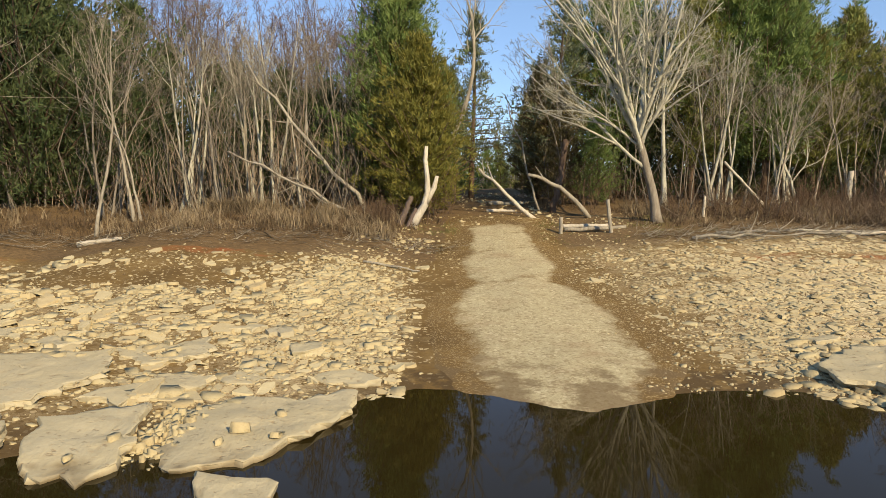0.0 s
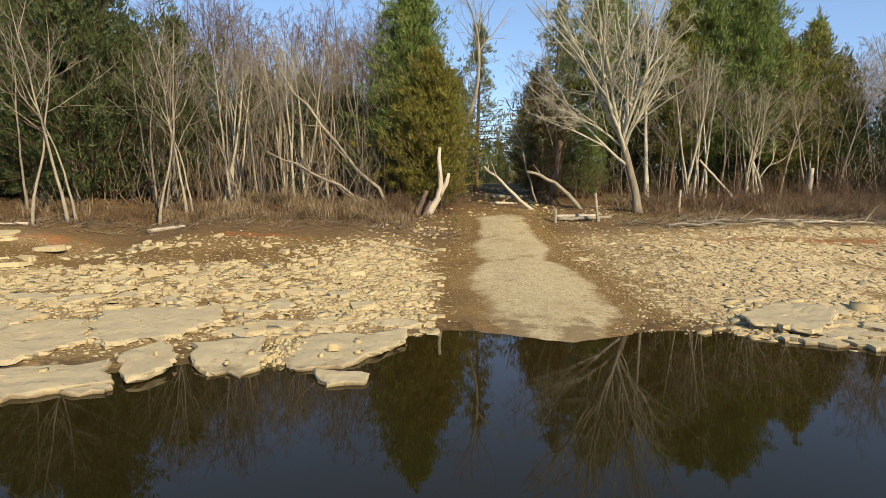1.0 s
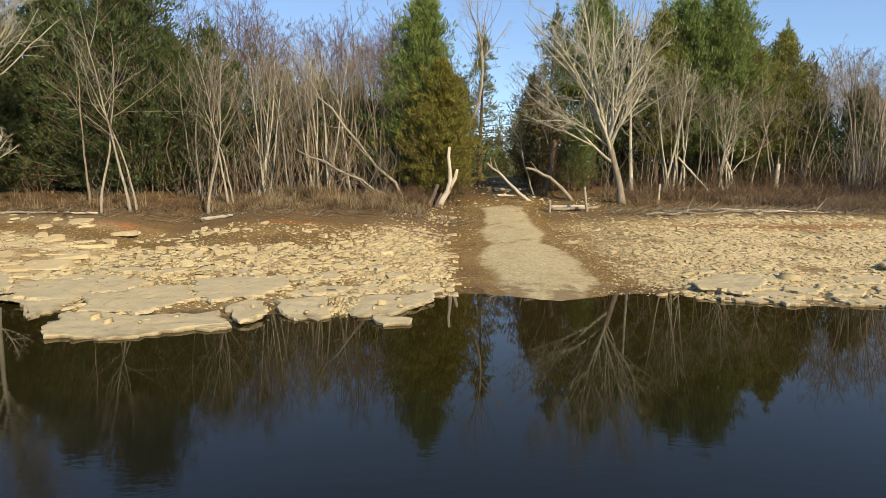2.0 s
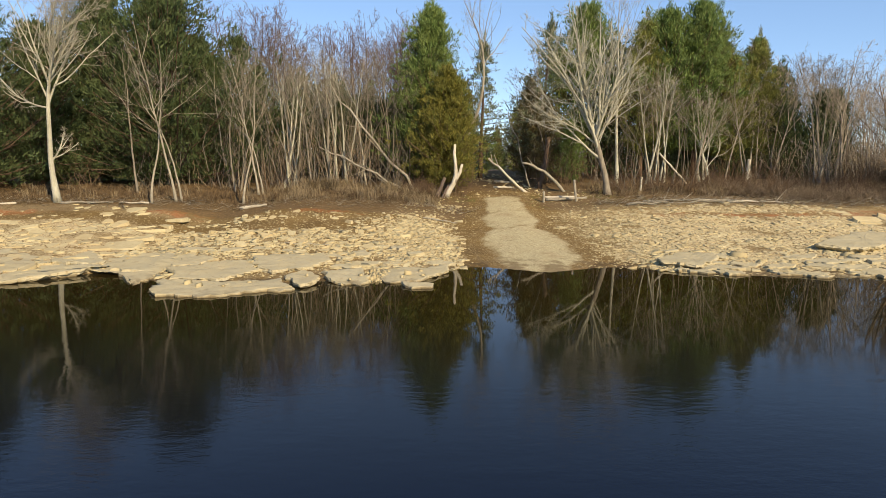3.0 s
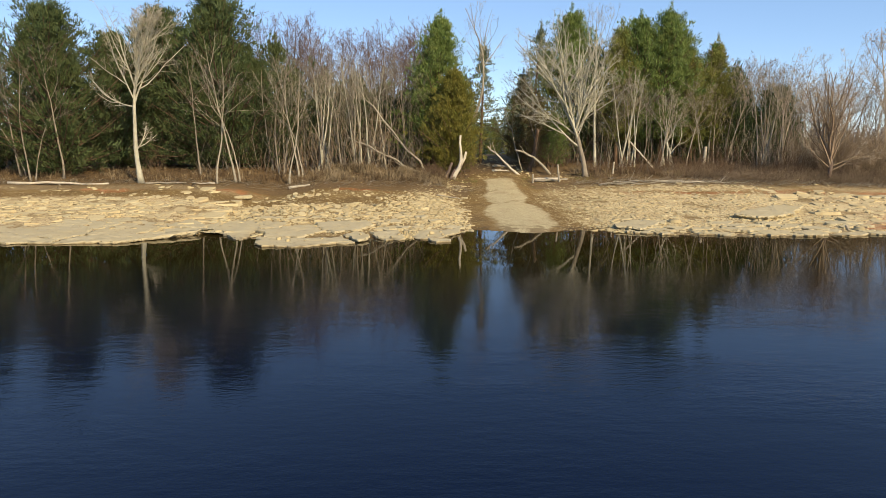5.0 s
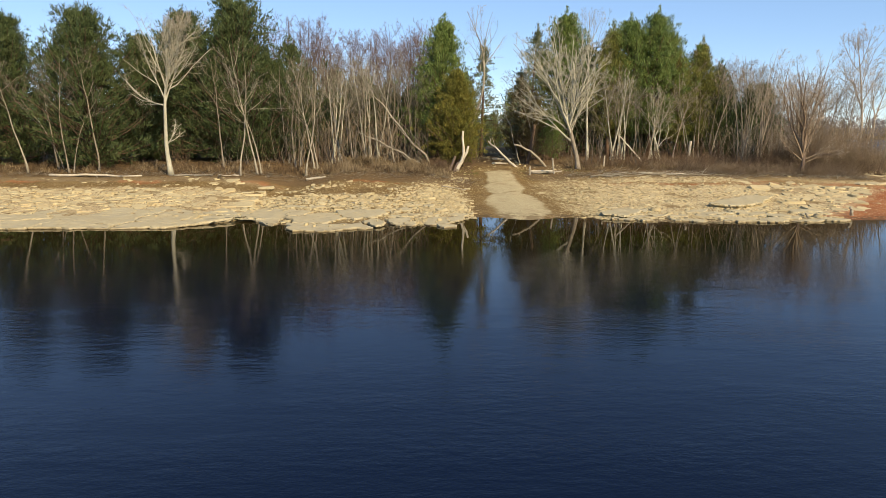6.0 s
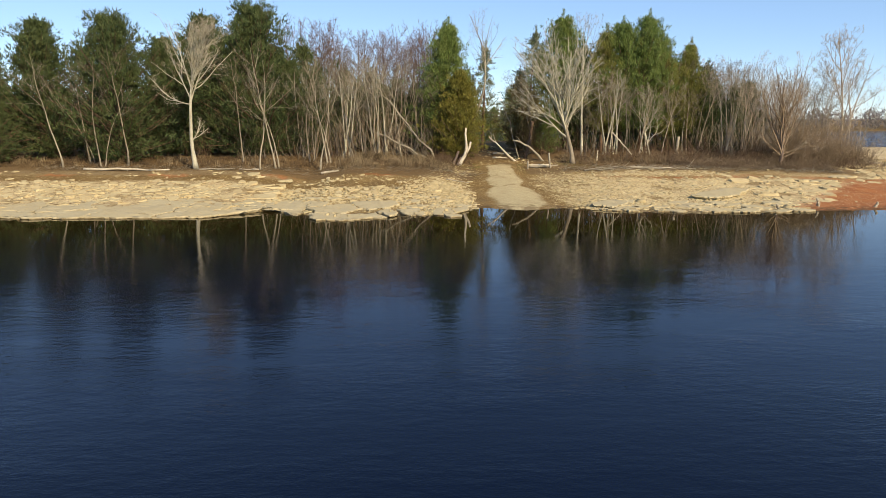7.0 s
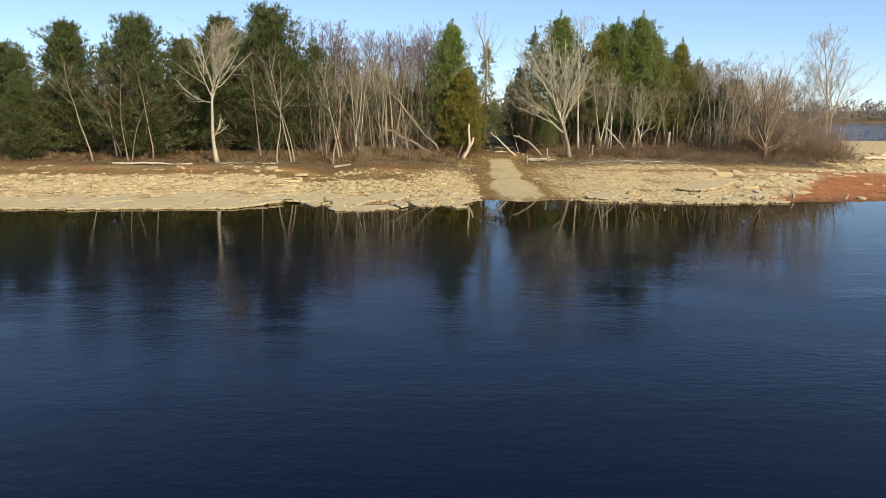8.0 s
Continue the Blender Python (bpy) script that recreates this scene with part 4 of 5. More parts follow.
def bare_tree_meshes(seed, tall, girth, lean=(0.0, 0.0), fork=0.4, limbs=7, spread=(18, 42), lift=0.05, kids=(6, 5, 4), stems_n=1, bark=None, twig=None,
                     crook=0.05, low=(), leader=False, foot=None, fork_n=3, fine=0.005, arch=0.0):
    """Trunk, main limbs and finest twigs of a leafless tree, as meshes. leader: the trunk runs on to the top, with limbs along it."""
    rng, rnd = random.Random(seed), np.random.default_rng(seed)
    trunk, limb_meshes, limb_twigs = Tubes(), [], []
    for stem in range(stems_n):
        way = Vector((lean[0] + rng.uniform(-0.2, 0.2) * (stems_n > 1), lean[1] + rng.uniform(-0.18, 0.18) * (stems_n > 1), 1)).normalized()
        root = Vector((0.28 * stem - 0.14 * (stems_n - 1), rng.uniform(-0.15, 0.15) * (stems_n > 1), -0.15))
        h = tall * rng.uniform(0.7, 1.0) if stem else tall
        g = girth * (0.8 if stem else 1.0)
        bits, turn0 = [], rng.uniform(0, 360)
        n = 14 if leader else 8
        line = wander(rng, root, way, h * (0.97 if leader else fork) + 0.15, n, crook, 0.025)
        rad = [g * (1.5 if i == 0 else 1.12 if i == 1 else 1.0 - (0.9 if leader else 0.24) * i / n) for i in range(n + 1)]
        trunk.add(line, rad, 7)
        for i in range(limbs):
            if leader:
                t = fork + (0.88 - fork) * (i + rng.random()) / limbs
                j = min(n - 1, int(t * n))
                q, along = line[j].lerp(line[j + 1], t * n - j), (line[j + 1] - line[j]).normalized()
                length, r = h * (1.08 - t) * rng.uniform(0.4, 0.72) + 0.4, rad[j] * rng.uniform(0.42, 0.66)
                bits.append((q, aside(rng, along, rng.uniform(*spread), turn0 + 137 * i), length, r))
            else:
                a = rng.uniform(*spread) if i else rng.uniform(2, 8)
                q = line[-1].lerp(line[-5], rng.uniform(0.0, 1.0)) if i >= fork_n else line[-1]
                up = (line[-1] - line[-3] + Vector((0, 0, 0.5))).normalized()
                length = h * (1 - fork) * rng.uniform(0.85, 1.02) * (1.0 - 0.004 * a)
                bits.append((q, aside(rng, up, a, turn0 + 137.5 * i), length, g * rng.uniform(0.42, 0.58) * (1.15 if i < fork_n else 0.85)))
        for frac, dx, dy, dz, length in low:
            j = min(len(line) - 2, int(frac * (len(line) - 1)))
            bits.append((line[j].lerp(line[j + 1], frac * (len(line) - 1) - j), Vector((dx, dy, dz)).normalized(), length, g * 0.34))
        for q, d, length, r in bits:
            main = crooked(rnd, np.array(q)[None], np.array(d)[None], np.array([length]), 10, crook * 0.9, lift - arch)
            mr = np.maximum(0.008, r * np.linspace(1, 0.14, 11))[None]
            great = kids[0] > 7
            forks, fr, _ = sprout(rnd, main, mr, 3 if great else 2, 0.12, 0.6, (14, 36), (0.6, 0.85), 7 if great else 4, crook, lift, 0.75, 0.008)
            side, sr, _ = sprout(rnd, main, mr, kids[0], 0.2, 0.98, (28, 60), (0.2, 0.42), 5 if great else 3, crook * 1.7, lift * 0.6, 0.55, fine * 1.4)
            more, mo, _ = sprout(rnd, forks, fr, max(2, kids[0] // 2), 0.25, 0.98, (28, 60), (0.22, 0.45), 5 if great else 3, crook * 1.7, lift * 0.6, 0.6, fine * 1.4)
            side, sr = np.concatenate([side, more]), np.concatenate([sr, mo])
            limb_meshes.append(mesh_of("limb", *joined(tubes_of(main, mr, 6 if great else 4), tubes_of(forks, fr, 5 if great else 3), tubes_of(side, sr, 4 if great else 3)), bark, True))
            shoot, hr, _ = sprout(rnd, side, sr, kids[1], 0.1, 1.0, (25, 58), (0.25, 0.6), 2, crook * 2.6, 0.04, 0.6, fine)
            tips, tr, _ = sprout(rnd, shoot, hr, kids[2], 0.1, 1.0, (25, 60), (0.3, 0.9), 1, crook * 2, 0.03, 0.75, fine * 0.8)
            limb_twigs.append(joined(tubes_of(shoot, hr, 3), spikes_of(tips, tr)))
    if kids[0] > 7:
        sprays = [mesh_of("spray", v, f, twig, True) for v, f in limb_twigs]
    else:
        sprays = [mesh_of("spray", *joined(*limb_twigs), twig, True)]
    return trunk.mesh("trunk", foot or bark), limb_meshes, sprays


def bare_tree(name, label, group, x, y, turn, meshes, scale=1.0, category="tree"):
    at = pose(x, y, height(x, y), 0, 0, turn) @ Matrix.Scale(scale, 4)
    ob = thing(name, label, category, group, at)
    part("trunk", meshes[0], ob)
    limbs = [part("limb", me, ob) for me in meshes[1]]
    own = len(meshes[2]) == len(limbs)
    for k, me in enumerate(meshes[2]):
        tagged(part("spray", me, limbs[k] if own else ob), kind="stuff")
    return ob


def cedar_meshes(seed, tall, wide, leaf, boughs=250, tufts=6, each=18, size=0.18, bare=0.05, tips=6, belly=0.3, ragged=0.3, flat=0.0, wooden=True, point=0.75):
    """Trunk with its boughs, and crown, of a red cedar: upswept boughs that carry tufts of many small sprays, with gaps between them."""
    rng, rnd = random.Random(seed), np.random.default_rng(seed)
    trunk = Tubes()
    line = wander(rng, Vector((0, 0, -0.2)), Vector((0, 0, 1)), tall * 0.95, 8, 0.03, 0.08)
    trunk.add(line, [0.15 * tall / 11 * (1.25 - 1.15 * i / 8) for i in range(9)], 7)
    axis = np.array([tuple(p) for p in line])
    t = bare + (0.985 - bare) * ((np.arange(boughs) + rnd.uniform(0, 1, boughs)) / boughs) ** 1.08
    az = 2.39996 * np.arange(boughs) + rnd.normal(0, 0.5, boughs)
    whorl = rnd.uniform(0.72, 1.2, (9, 7))[(t * 8.99).astype(int), ((az / (2 * np.pi)) % 1 * 7).astype(int)]
    reach = wide / 2 * np.minimum(1.0, (t - bare + 0.2) / belly) * np.maximum(0.02, 1 - t) ** point * 1.38 * whorl * rnd.uniform(1 - ragged, 1 + 0.4 * ragged, boughs)
    i = np.minimum(7, (t * 8).astype(int))
    p0 = axis[i] + (axis[i + 1] - axis[i]) * (t * 8 - i)[:, None]
    d = np.stack([np.cos(az), np.sin(az), (1 - flat) * (0.12 + 0.95 * t) + rnd.normal(0, 0.14, boughs)], 1)
    d /= np.linalg.norm(d, axis=1, keepdims=True)

    def along(k, u):
        """Places u of the way out on the boughs k; their ends turn up."""
        q = p0[k] + d[k] * (reach[k] * u)[:, None]
        q[:, 2] += (0.22 - 0.3 * flat) * reach[k] * u ** 2
        return q

    rods = np.stack([along(np.arange(boughs), np.full(boughs, u)) for u in (0.0, 0.5, 0.95)], 1)
    wood = tubes_of(rods, np.maximum(0.005, 0.010 * reach)[:, None] * np.array([1.3, 0.8, 0.3])[None], 3)
    k = np.repeat(np.arange(boughs), tufts)
    u = 0.2 + 0.8 * (np.tile(np.arange(tufts), boughs) + rnd.uniform(0, 1, boughs * tufts)) / tufts
    spread = (0.05 + 0.13 * reach[k] * u)[:, None] * np.array([1.0, 1.0, 0.55 - 0.3 * flat])
    c = along(k, u) + rnd.normal(0, 1, (len(k), 3)) * spread
    out = d[k]
    for s in range(tips):
        drop = 0.0 if s == 0 else rng.uniform(0.03, 0.34)
        w = rng.uniform(0, 6.28)
        off = wide * 0.5 * 1.15 * drop ** (point + 0.1)
        m = tufts * 5
        v = rnd.uniform(0, 1, m)
        foot = np.array(tuple(line[-1] + Vector((math.cos(w) * off, math.sin(w) * off, -drop * tall))))
        girth = 0.026 * wide * (1.04 - v)
        c = np.concatenate([c, foot + np.stack([rnd.normal(0, 1, m) * girth, rnd.normal(0, 1, m) * girth, v * tall * 0.19 - 1.1], 1)])
        out = np.concatenate([out, np.tile([0.0, 0.0, 1.2], (m, 1))])
    n = len(c) * each
    r = np.repeat(rnd.uniform(0.6, 1.25, len(c)) * np.where(np.arange(len(c)) < boughs * tufts, 1.0, 0.6), each) * size
    base = np.repeat(c, each, 0) + rnd.normal(0, 0.72, (n, 3)) * r[:, None] * np.array([1, 1, 0.8])
    way = np.repeat(out, each, 0) * 0.75 + rnd.normal(0, 0.55, (n, 3)) + np.array([0, 0, 0.55])
    way /= np.linalg.norm(way, axis=1, keepdims=True)
    length = r * rnd.uniform(0.9, 1.7, n)
    v, f = blades(rnd, base, way, length, length * 0.27)
    if not wooden:
        return trunk.mesh("trunk", M_DARK), mesh_of("crown", v, f, leaf)
    wv, wf = wood
    timber = Tubes()
    timber.v, timber.f = [tuple(p) for p in trunk.v] + [tuple(p) for p in wv], list(trunk.f) + [tuple(int(a) + len(trunk.v) for a in q) for q in wf]
    return timber.mesh("trunk", M_DARK), mesh_of("crown", v, f, leaf)


def cedar(label, x, y, turn, meshes, scale=1.0, group="red cedars in the woods", wide=1.0):
    at = pose(x, y, height(x, y), 0, 0, turn) @ Matrix.Diagonal((scale * wide, scale * wide, scale, 1))
    ob = thing("cedar_tree", label, "tree", group, at)
    part("trunk", meshes[0], ob)
    tagged(part("crown", meshes[1], ob), kind="stuff")
    return ob


GREEN = [cedar_meshes(s, 11.0, w, M_CEDAR, tips=t, each=16) for s, w, t in ((1, 6.2, 10), (2, 5.8, 9))]
TALL = [cedar_meshes(s, 11.0, w, M_CEDAR, tips=t, bare=0.17, belly=0.4, each=18, point=0.58) for s, w, t in ((14, 6.6, 10), (15, 6.2, 9))]
DARK = [cedar_meshes(s, 11.0, w, M_CEDAR_DARK, boughs=330, tufts=7, tips=t, bare=b, each=18, size=0.2, ragged=0.45, point=0.52) for s, w, t, b in ((3, 7.7, 16, 0.01), (4, 6.9, 14, 0.03))]
SPIRE = [cedar_meshes(9, 11.0, 5.6, M_CEDAR, boughs=330, tufts=7, each=20, size=0.17, tips=10, point=0.65)]
GOLD = [cedar_meshes(5, 7.2, 4.3, M_CEDAR_GOLD, boughs=300, tufts=7, each=22, size=0.135, tips=5, bare=0.07)]
RUSSET = [cedar_meshes(8, 9.0, 5.2, M_CEDAR_RUSSET, boughs=180, tufts=6, each=14, bare=0.04, ragged=0.5)]
OLIVE = [cedar_meshes(6, 11.0, 6.0, M_CEDAR_OLIVE, tips=8, bare=0.17, belly=0.4, each=17)]
THIN = [cedar_meshes(7, 9.0, 5.0, M_CEDAR_BLUE, boughs=75, tufts=5, each=15, size=0.15, tips=3, bare=0.2, ragged=0.6, flat=0.8)]
BACK = [cedar_meshes(s, 11.0, 6.6, m, boughs=120, tufts=4, each=7, size=0.35, wooden=False, tips=5, bare=0.02) for s, m in ((11, M_CEDAR_DARK), (12, M_CEDAR), (13, M_CEDAR_OLIVE))]


def make_cedars():
    # x, y, height over the ground, set
    near = [
        (-2.3, 28.4, 10.8, SPIRE[0], "tall green cedar beside the gravel road"), (-0.95, 25.7, 7.0, GOLD[0], "short golden olive cedar beside the road"),
        (-16.2, 27.2, 11.9, DARK[0], "tall dark green cedar over bare trees"), (-20.6, 28.4, 11.2, DARK[1], "dark cedar behind a pale bare tree"),
        (-25.6, 23.8, 10.9, DARK[0], "broad dark cedar at the wood's edge"), (-23.4, 26.4, 9.2, DARK[1], "dark cedar at the wood's edge"),
        (-31.6, 25.4, 10.5, DARK[1], "dark cedar at the wood's edge"), (-36.2, 24.6, 9.0, DARK[0], "dark spreading cedar at the wood's edge"),
        (-40.8, 25.0, 9.6, DARK[0], "dark cedar at the wood's edge"), (-34.2, 21.9, 6.2, DARK[1], "short dark cedar on the bank"),
        (5.1, 32.0, 10.6, THIN[0], "thin grey green cedar beside the road"), (8.65, 33.5, 12.0, TALL[1], "tall green cedar behind a bare tree"),
        (11.3, 31.2, 10.7, OLIVE[0], "olive green cedar in the woods"), (13.0, 31.6, 11.2, TALL[0], "tall green cedar in the woods"),
        (14.6, 31.2, 11.8, TALL[1], "tallest green cedar in the woods"), (18.8, 32.1, 9.7, OLIVE[0], "olive green cedar in the woods"),
        (24.8, 34.0, 6.4, DARK[1], "small dark cedar among bare trees"), (1.35, 33.0, 9.4, THIN[0], "thin ragged cedar beside the road"),
        (6.4, 28.6, 4.0, GREEN[0], "low green cedar under a bare tree"), (-3.2, 30.5, 7.0, GREEN[1], "green cedar behind taller cedars"),
        (16.6, 33.5, 10.0, TALL[0], "green cedar in the woods"), (22.0, 36.0, 6.6, DARK[0], "dark cedar among bare trees"),
        (-18.2, 30.5, 9.6, DARK[1], "dark cedar behind bare trees"), (-17.8, 26.2, 7.0, DARK[1], "dark cedar behind bare trees"),
        (-22.2, 27.0, 7.6, BACK[0], "dark cedar behind a pale tree"), (-28.6, 27.2, 7.2, BACK[0], "dark cedar at the wood's edge"),
        (-38.6, 26.8, 7.6, BACK[0], "dark cedar at the wood's edge"), (-14.2, 27.6, 7.6, DARK[1], "dark cedar behind bare trees"),
        (9.8, 32.8, 9.6, BACK[0], "dark cedar in the woods"), (17.0, 31.6, 8.4, OLIVE[0], "olive green cedar in the woods"), (20.6, 33.0, 8.0, BACK[0], "dark cedar in the woods"), (6.6, 34.0, 9.4, BACK[2], "green cedar beside the road"),
        (0.1, 36.5, 7.5, BACK[1], "green cedar beside the woodland track"), (0.3, 43.0, 8.0, BACK[0], "dark cedar beside the woodland track"), (5.3, 38.0, 7.5, THIN[0], "thin cedar beside the woodland track"), (4.5, 32.6, 6.6, RUSSET[0], "brownish cedar beside the woodland track"), (5.2, 29.4, 5.2, RUSSET[0], "brownish cedar behind leaning trunks"), (3.7, 60.5, 5.8, BACK[1], "green cedar at the end of the track"), (2.2, 60.0, 6.2, BACK[0], "low dark cedar at the end of the track"), (5.0, 61.0, 6.4, BACK[1], "low green cedar at the end of the track"), (4.9, 58.5, 4.4, BACK[2], "olive cedar at the end of the track"), (6.6, 57.0, 5.5, BACK[1], "green cedar at the end of the track"), (8.6, 58.0, 6.0, BACK[2], "olive cedar at the end of the track"), (0.5, 58.6, 5.0, BACK[1], "green cedar at the end of the track"),
        (5.6, 45.0, 7.0, THIN[0], "thin cedar beside the woodland track"), (0.9, 52.0, 7.6, BACK[1], "green cedar beside the woodland track"), (6.2, 54.0, 7.0, BACK[2], "olive cedar beside the woodland track"), 
    ]
    # the four from (-6.2, 37.0) to (-10.8, 37.0) are added to darken the shaded interior
    for x, y, h in ((-13.4, 29.6, 9.4), (-12.4, 31.5, 7.8), (-11.0, 33.0, 7.0), (-9.6, 34.5, 6.4), (-7.6, 35.5, 5.6), (-6.2, 37.0, 6.8), (-8.8, 38.0, 7.4), (-4.6, 38.5, 6.2), (-10.8, 37.0, 7.8), (-16.6, 32.5, 9.6), (-19.4, 32.0, 10.2), (-22.0, 30.6, 9.2), (-24.6, 30.4, 9.6), (-28.6, 30.6, 8.8), (-31.2, 30.0, 9.2),
                    (-34.4, 29.4, 8.6), (-37.6, 29.0, 8.8), (-41.2, 29.5, 8.6), (-44.0, 28.5, 8.8), (-47.0, 30.0, 9.0), (-51.0, 31.0, 9.2)):
        near.append((x, y, h, BACK[0], "dark cedar in a dense stand"))
    rng = random.Random(8)
    for x, y, h, meshes, label in near:
        tall = max(v.co.z for v in meshes[1].vertices)
        cedar(label, x, y, rng.uniform(0, 360), meshes, h / tall, wide=1.05 if "stand" in label else 1.0)
    for k in range(18):
        x, y = rng.uniform(-52, 16), rng.uniform(47, 58)
        if abs(x - float(road_x(y))) < 2.4:
            x += 5.0
        meshes = rng.choice(BACK)
        cedar("cedar deep in the woods", x, y, rng.uniform(0, 360), meshes, rng.uniform(0.42, 0.66), "cedars deep in the woods")
    for k in range(30):
        cedar("low dark cedar deep in the woods", -62 + 2.0 * k + rng.uniform(-0.6, 0.6), rng.uniform(43, 50), rng.uniform(0, 360), BACK[0], rng.uniform(0.4, 0.52), "low cedars under the trees", 1.3)
    for x, y, s in ((18.4, 38.5, 0.42), (20.2, 36.8, 0.44), (21.8, 40.0, 0.46), (23.4, 37.4, 0.40), (25.2, 39.2, 0.42), (27.0, 37.0, 0.36), (28.8, 38.8, 0.34), (16.0, 37.0, 0.5), (13.6, 38.4, 0.52), (10.8, 37.0, 0.5)):
        cedar("low dark backdrop cedar under bare trees", x, y, rng.uniform(0, 360), BACK[0], s, "low cedars under the trees", 1.25)
    # added behind the twigs as dark backdrop, in place of the woods' inner shade
    for k in range(32):
        x, y = (rng.uniform(-17, -2.5), rng.uniform(28.5, 36)) if k % 3 else (rng.uniform(6.5, 23), rng.uniform(31, 38))
        cedar("low dark backdrop cedar under bare trees", x, y, rng.uniform(0, 360), BACK[0], rng.uniform(0.36, 0.56), "low cedars under the trees")


make_cedars()


def make_hero_trees():
    big = bare_tree_meshes(21, 10.3, 0.165, (-0.08, 0.0), 0.30, 9, (10, 40), 0.02, (8, 6, 4), bark=M_WHITE, twig=M_WHITE, crook=0.085, foot=M_GREY, fork_n=5, fine=0.006,
                           low=((0.85, -1.0, -0.1, 1.0, 4.0), (0.95, 1.0, 0.1, 1.0, 4.8), (0.9, 0.8, -0.5, 1.3, 5.0)))
    bare_tree("bare_tree", "large pale leafless tree spreading beside the ramp", "pale bare trees on the bank", 7.35, 23.4, 0, big)
    white = bare_tree_meshes(22, 10.4, 0.15, (-0.04, 0.0), 0.44, 19, (13, 38), 0.035, (8, 5, 3), bark=M_WHITE, twig=M_PALE, crook=0.08, foot=M_WHITE, leader=True, fine=0.006,
                             low=((0.2, 0.7, 0.1, 0.7, 1.6), (0.44, -1.0, 0.1, 0.25, 3.2)))
    bare_tree("bare_tree", "tall pale leafless tree on the muddy bank", "pale bare trees on the bank", -19.2, 20.2, 0, white)
    point = bare_tree_meshes(23, 12.0, 0.13, (0.05, 0.0), 0.34, 11, (20, 46), 0.04, (8, 4, 3), bark=M_ASH, twig=M_ASH, crook=0.06, leader=True, fine=0.008)
    bare_tree("bare_tree", "tall slender leafless tree at the wood's end", "pale bare trees on the bank", 35.8, 38.0, 0, point, 1.0)
    gnarl = bare_tree_meshes(24, 8.6, 0.17, (0.05, 0.0), 0.2, 12, (6, 27), 0.03, (7, 6, 4), bark=M_SCRUB, twig=M_ASH, crook=0.13, foot=M_RUDDY, fork_n=5, fine=0.007,
                             low=((0.5, 1.0, 0.1, 0.5, 4.0), (0.7, 1.0, -0.2, 0.35, 3.4), (0.6, -1.0, 0.1, 0.9, 3.6)))
    bare_tree("bare_tree", "gnarled brown leafless tree with a fan of twigs", "pale bare trees on the bank", 22.2, 22.2, 0, gnarl, 0.86)
    dead = bare_tree_meshes(25, 12.4, 0.14, (0.07, 0.0), 0.5, 8, (16, 44), 0.05, (4, 2, 2), bark=M_PALE, twig=M_PALE, crook=0.14, leader=True, fine=0.006)
    bare_tree("dead_tree", "bleached dead tree rising above a cedar", "pale bare trees on the bank", -0.5, 29.6, 0, dead)
    straight = bare_tree_meshes(26, 11.0, 0.105, (0.015, 0.0), 0.5, 9, (18, 40), 0.06, (6, 4, 3), bark=M_WHITE, twig=M_PALE, crook=0.03, leader=True)
    bare_tree("bare_tree", "straight pale leafless tree behind a spreading one", "pale bare trees on the bank", 8.85, 27.4, 0, straight)
    bent = bare_tree_meshes(27, 6.4, 0.07, (0.02, 0.0), 0.3, 5, (25, 50), 0.05, (6, 4, 3), bark=M_WHITE, twig=M_PALE, crook=0.16)
    bare_tree("bare_tree", "bent pale leafless tree before dark cedars", "pale bare trees on the bank", 14.5, 28.0, 40, bent)


make_hero_trees()

SLIM = [bare_tree_meshes(60 + k, 9.0, 0.066, (dx, 0.0), fk, 6, (25, 58), 0.04, (4, 3, 2), st, M_PALE if k % 3 == 1 else M_GREY, M_TWIG, 0.115, leader=True, fine=0.006)
        for k, (dx, fk, st) in enumerate(((0.05, 0.5, 1), (-0.08, 0.42, 2), (0.02, 0.55, 1), (-0.04, 0.40, 2), (0.08, 0.48, 1), (-0.10, 0.5, 2), (0.03, 0.6, 1), (-0.02, 0.45, 1)))]
CLUMP = bare_tree_meshes(70, 7.2, 0.085, (0.0, 0.0), 0.55, 3, (20, 42), 0.06, (3, 3, 2), 5, M_WHITE, M_PALE, 0.05, leader=True)
RUSTY = [bare_tree_meshes(80 + k, 11.0, 0.085, (0.02, 0.0), 0.4, 8, (18, 44), 0.04, (4, 4, 2), 1, M_RUDDY, M_RUST, 0.07, leader=True, fine=0.008) for k in range(3)]
HAZE = [bare_tree_meshes(90 + k, 10.0, 0.08, (0.03, 0.0), 0.3, 7, (22, 52), 0.04, (4, 4, 2), 1, M_ASH, M_ASH, 0.08, leader=True, fine=0.007) for k in range(3)]


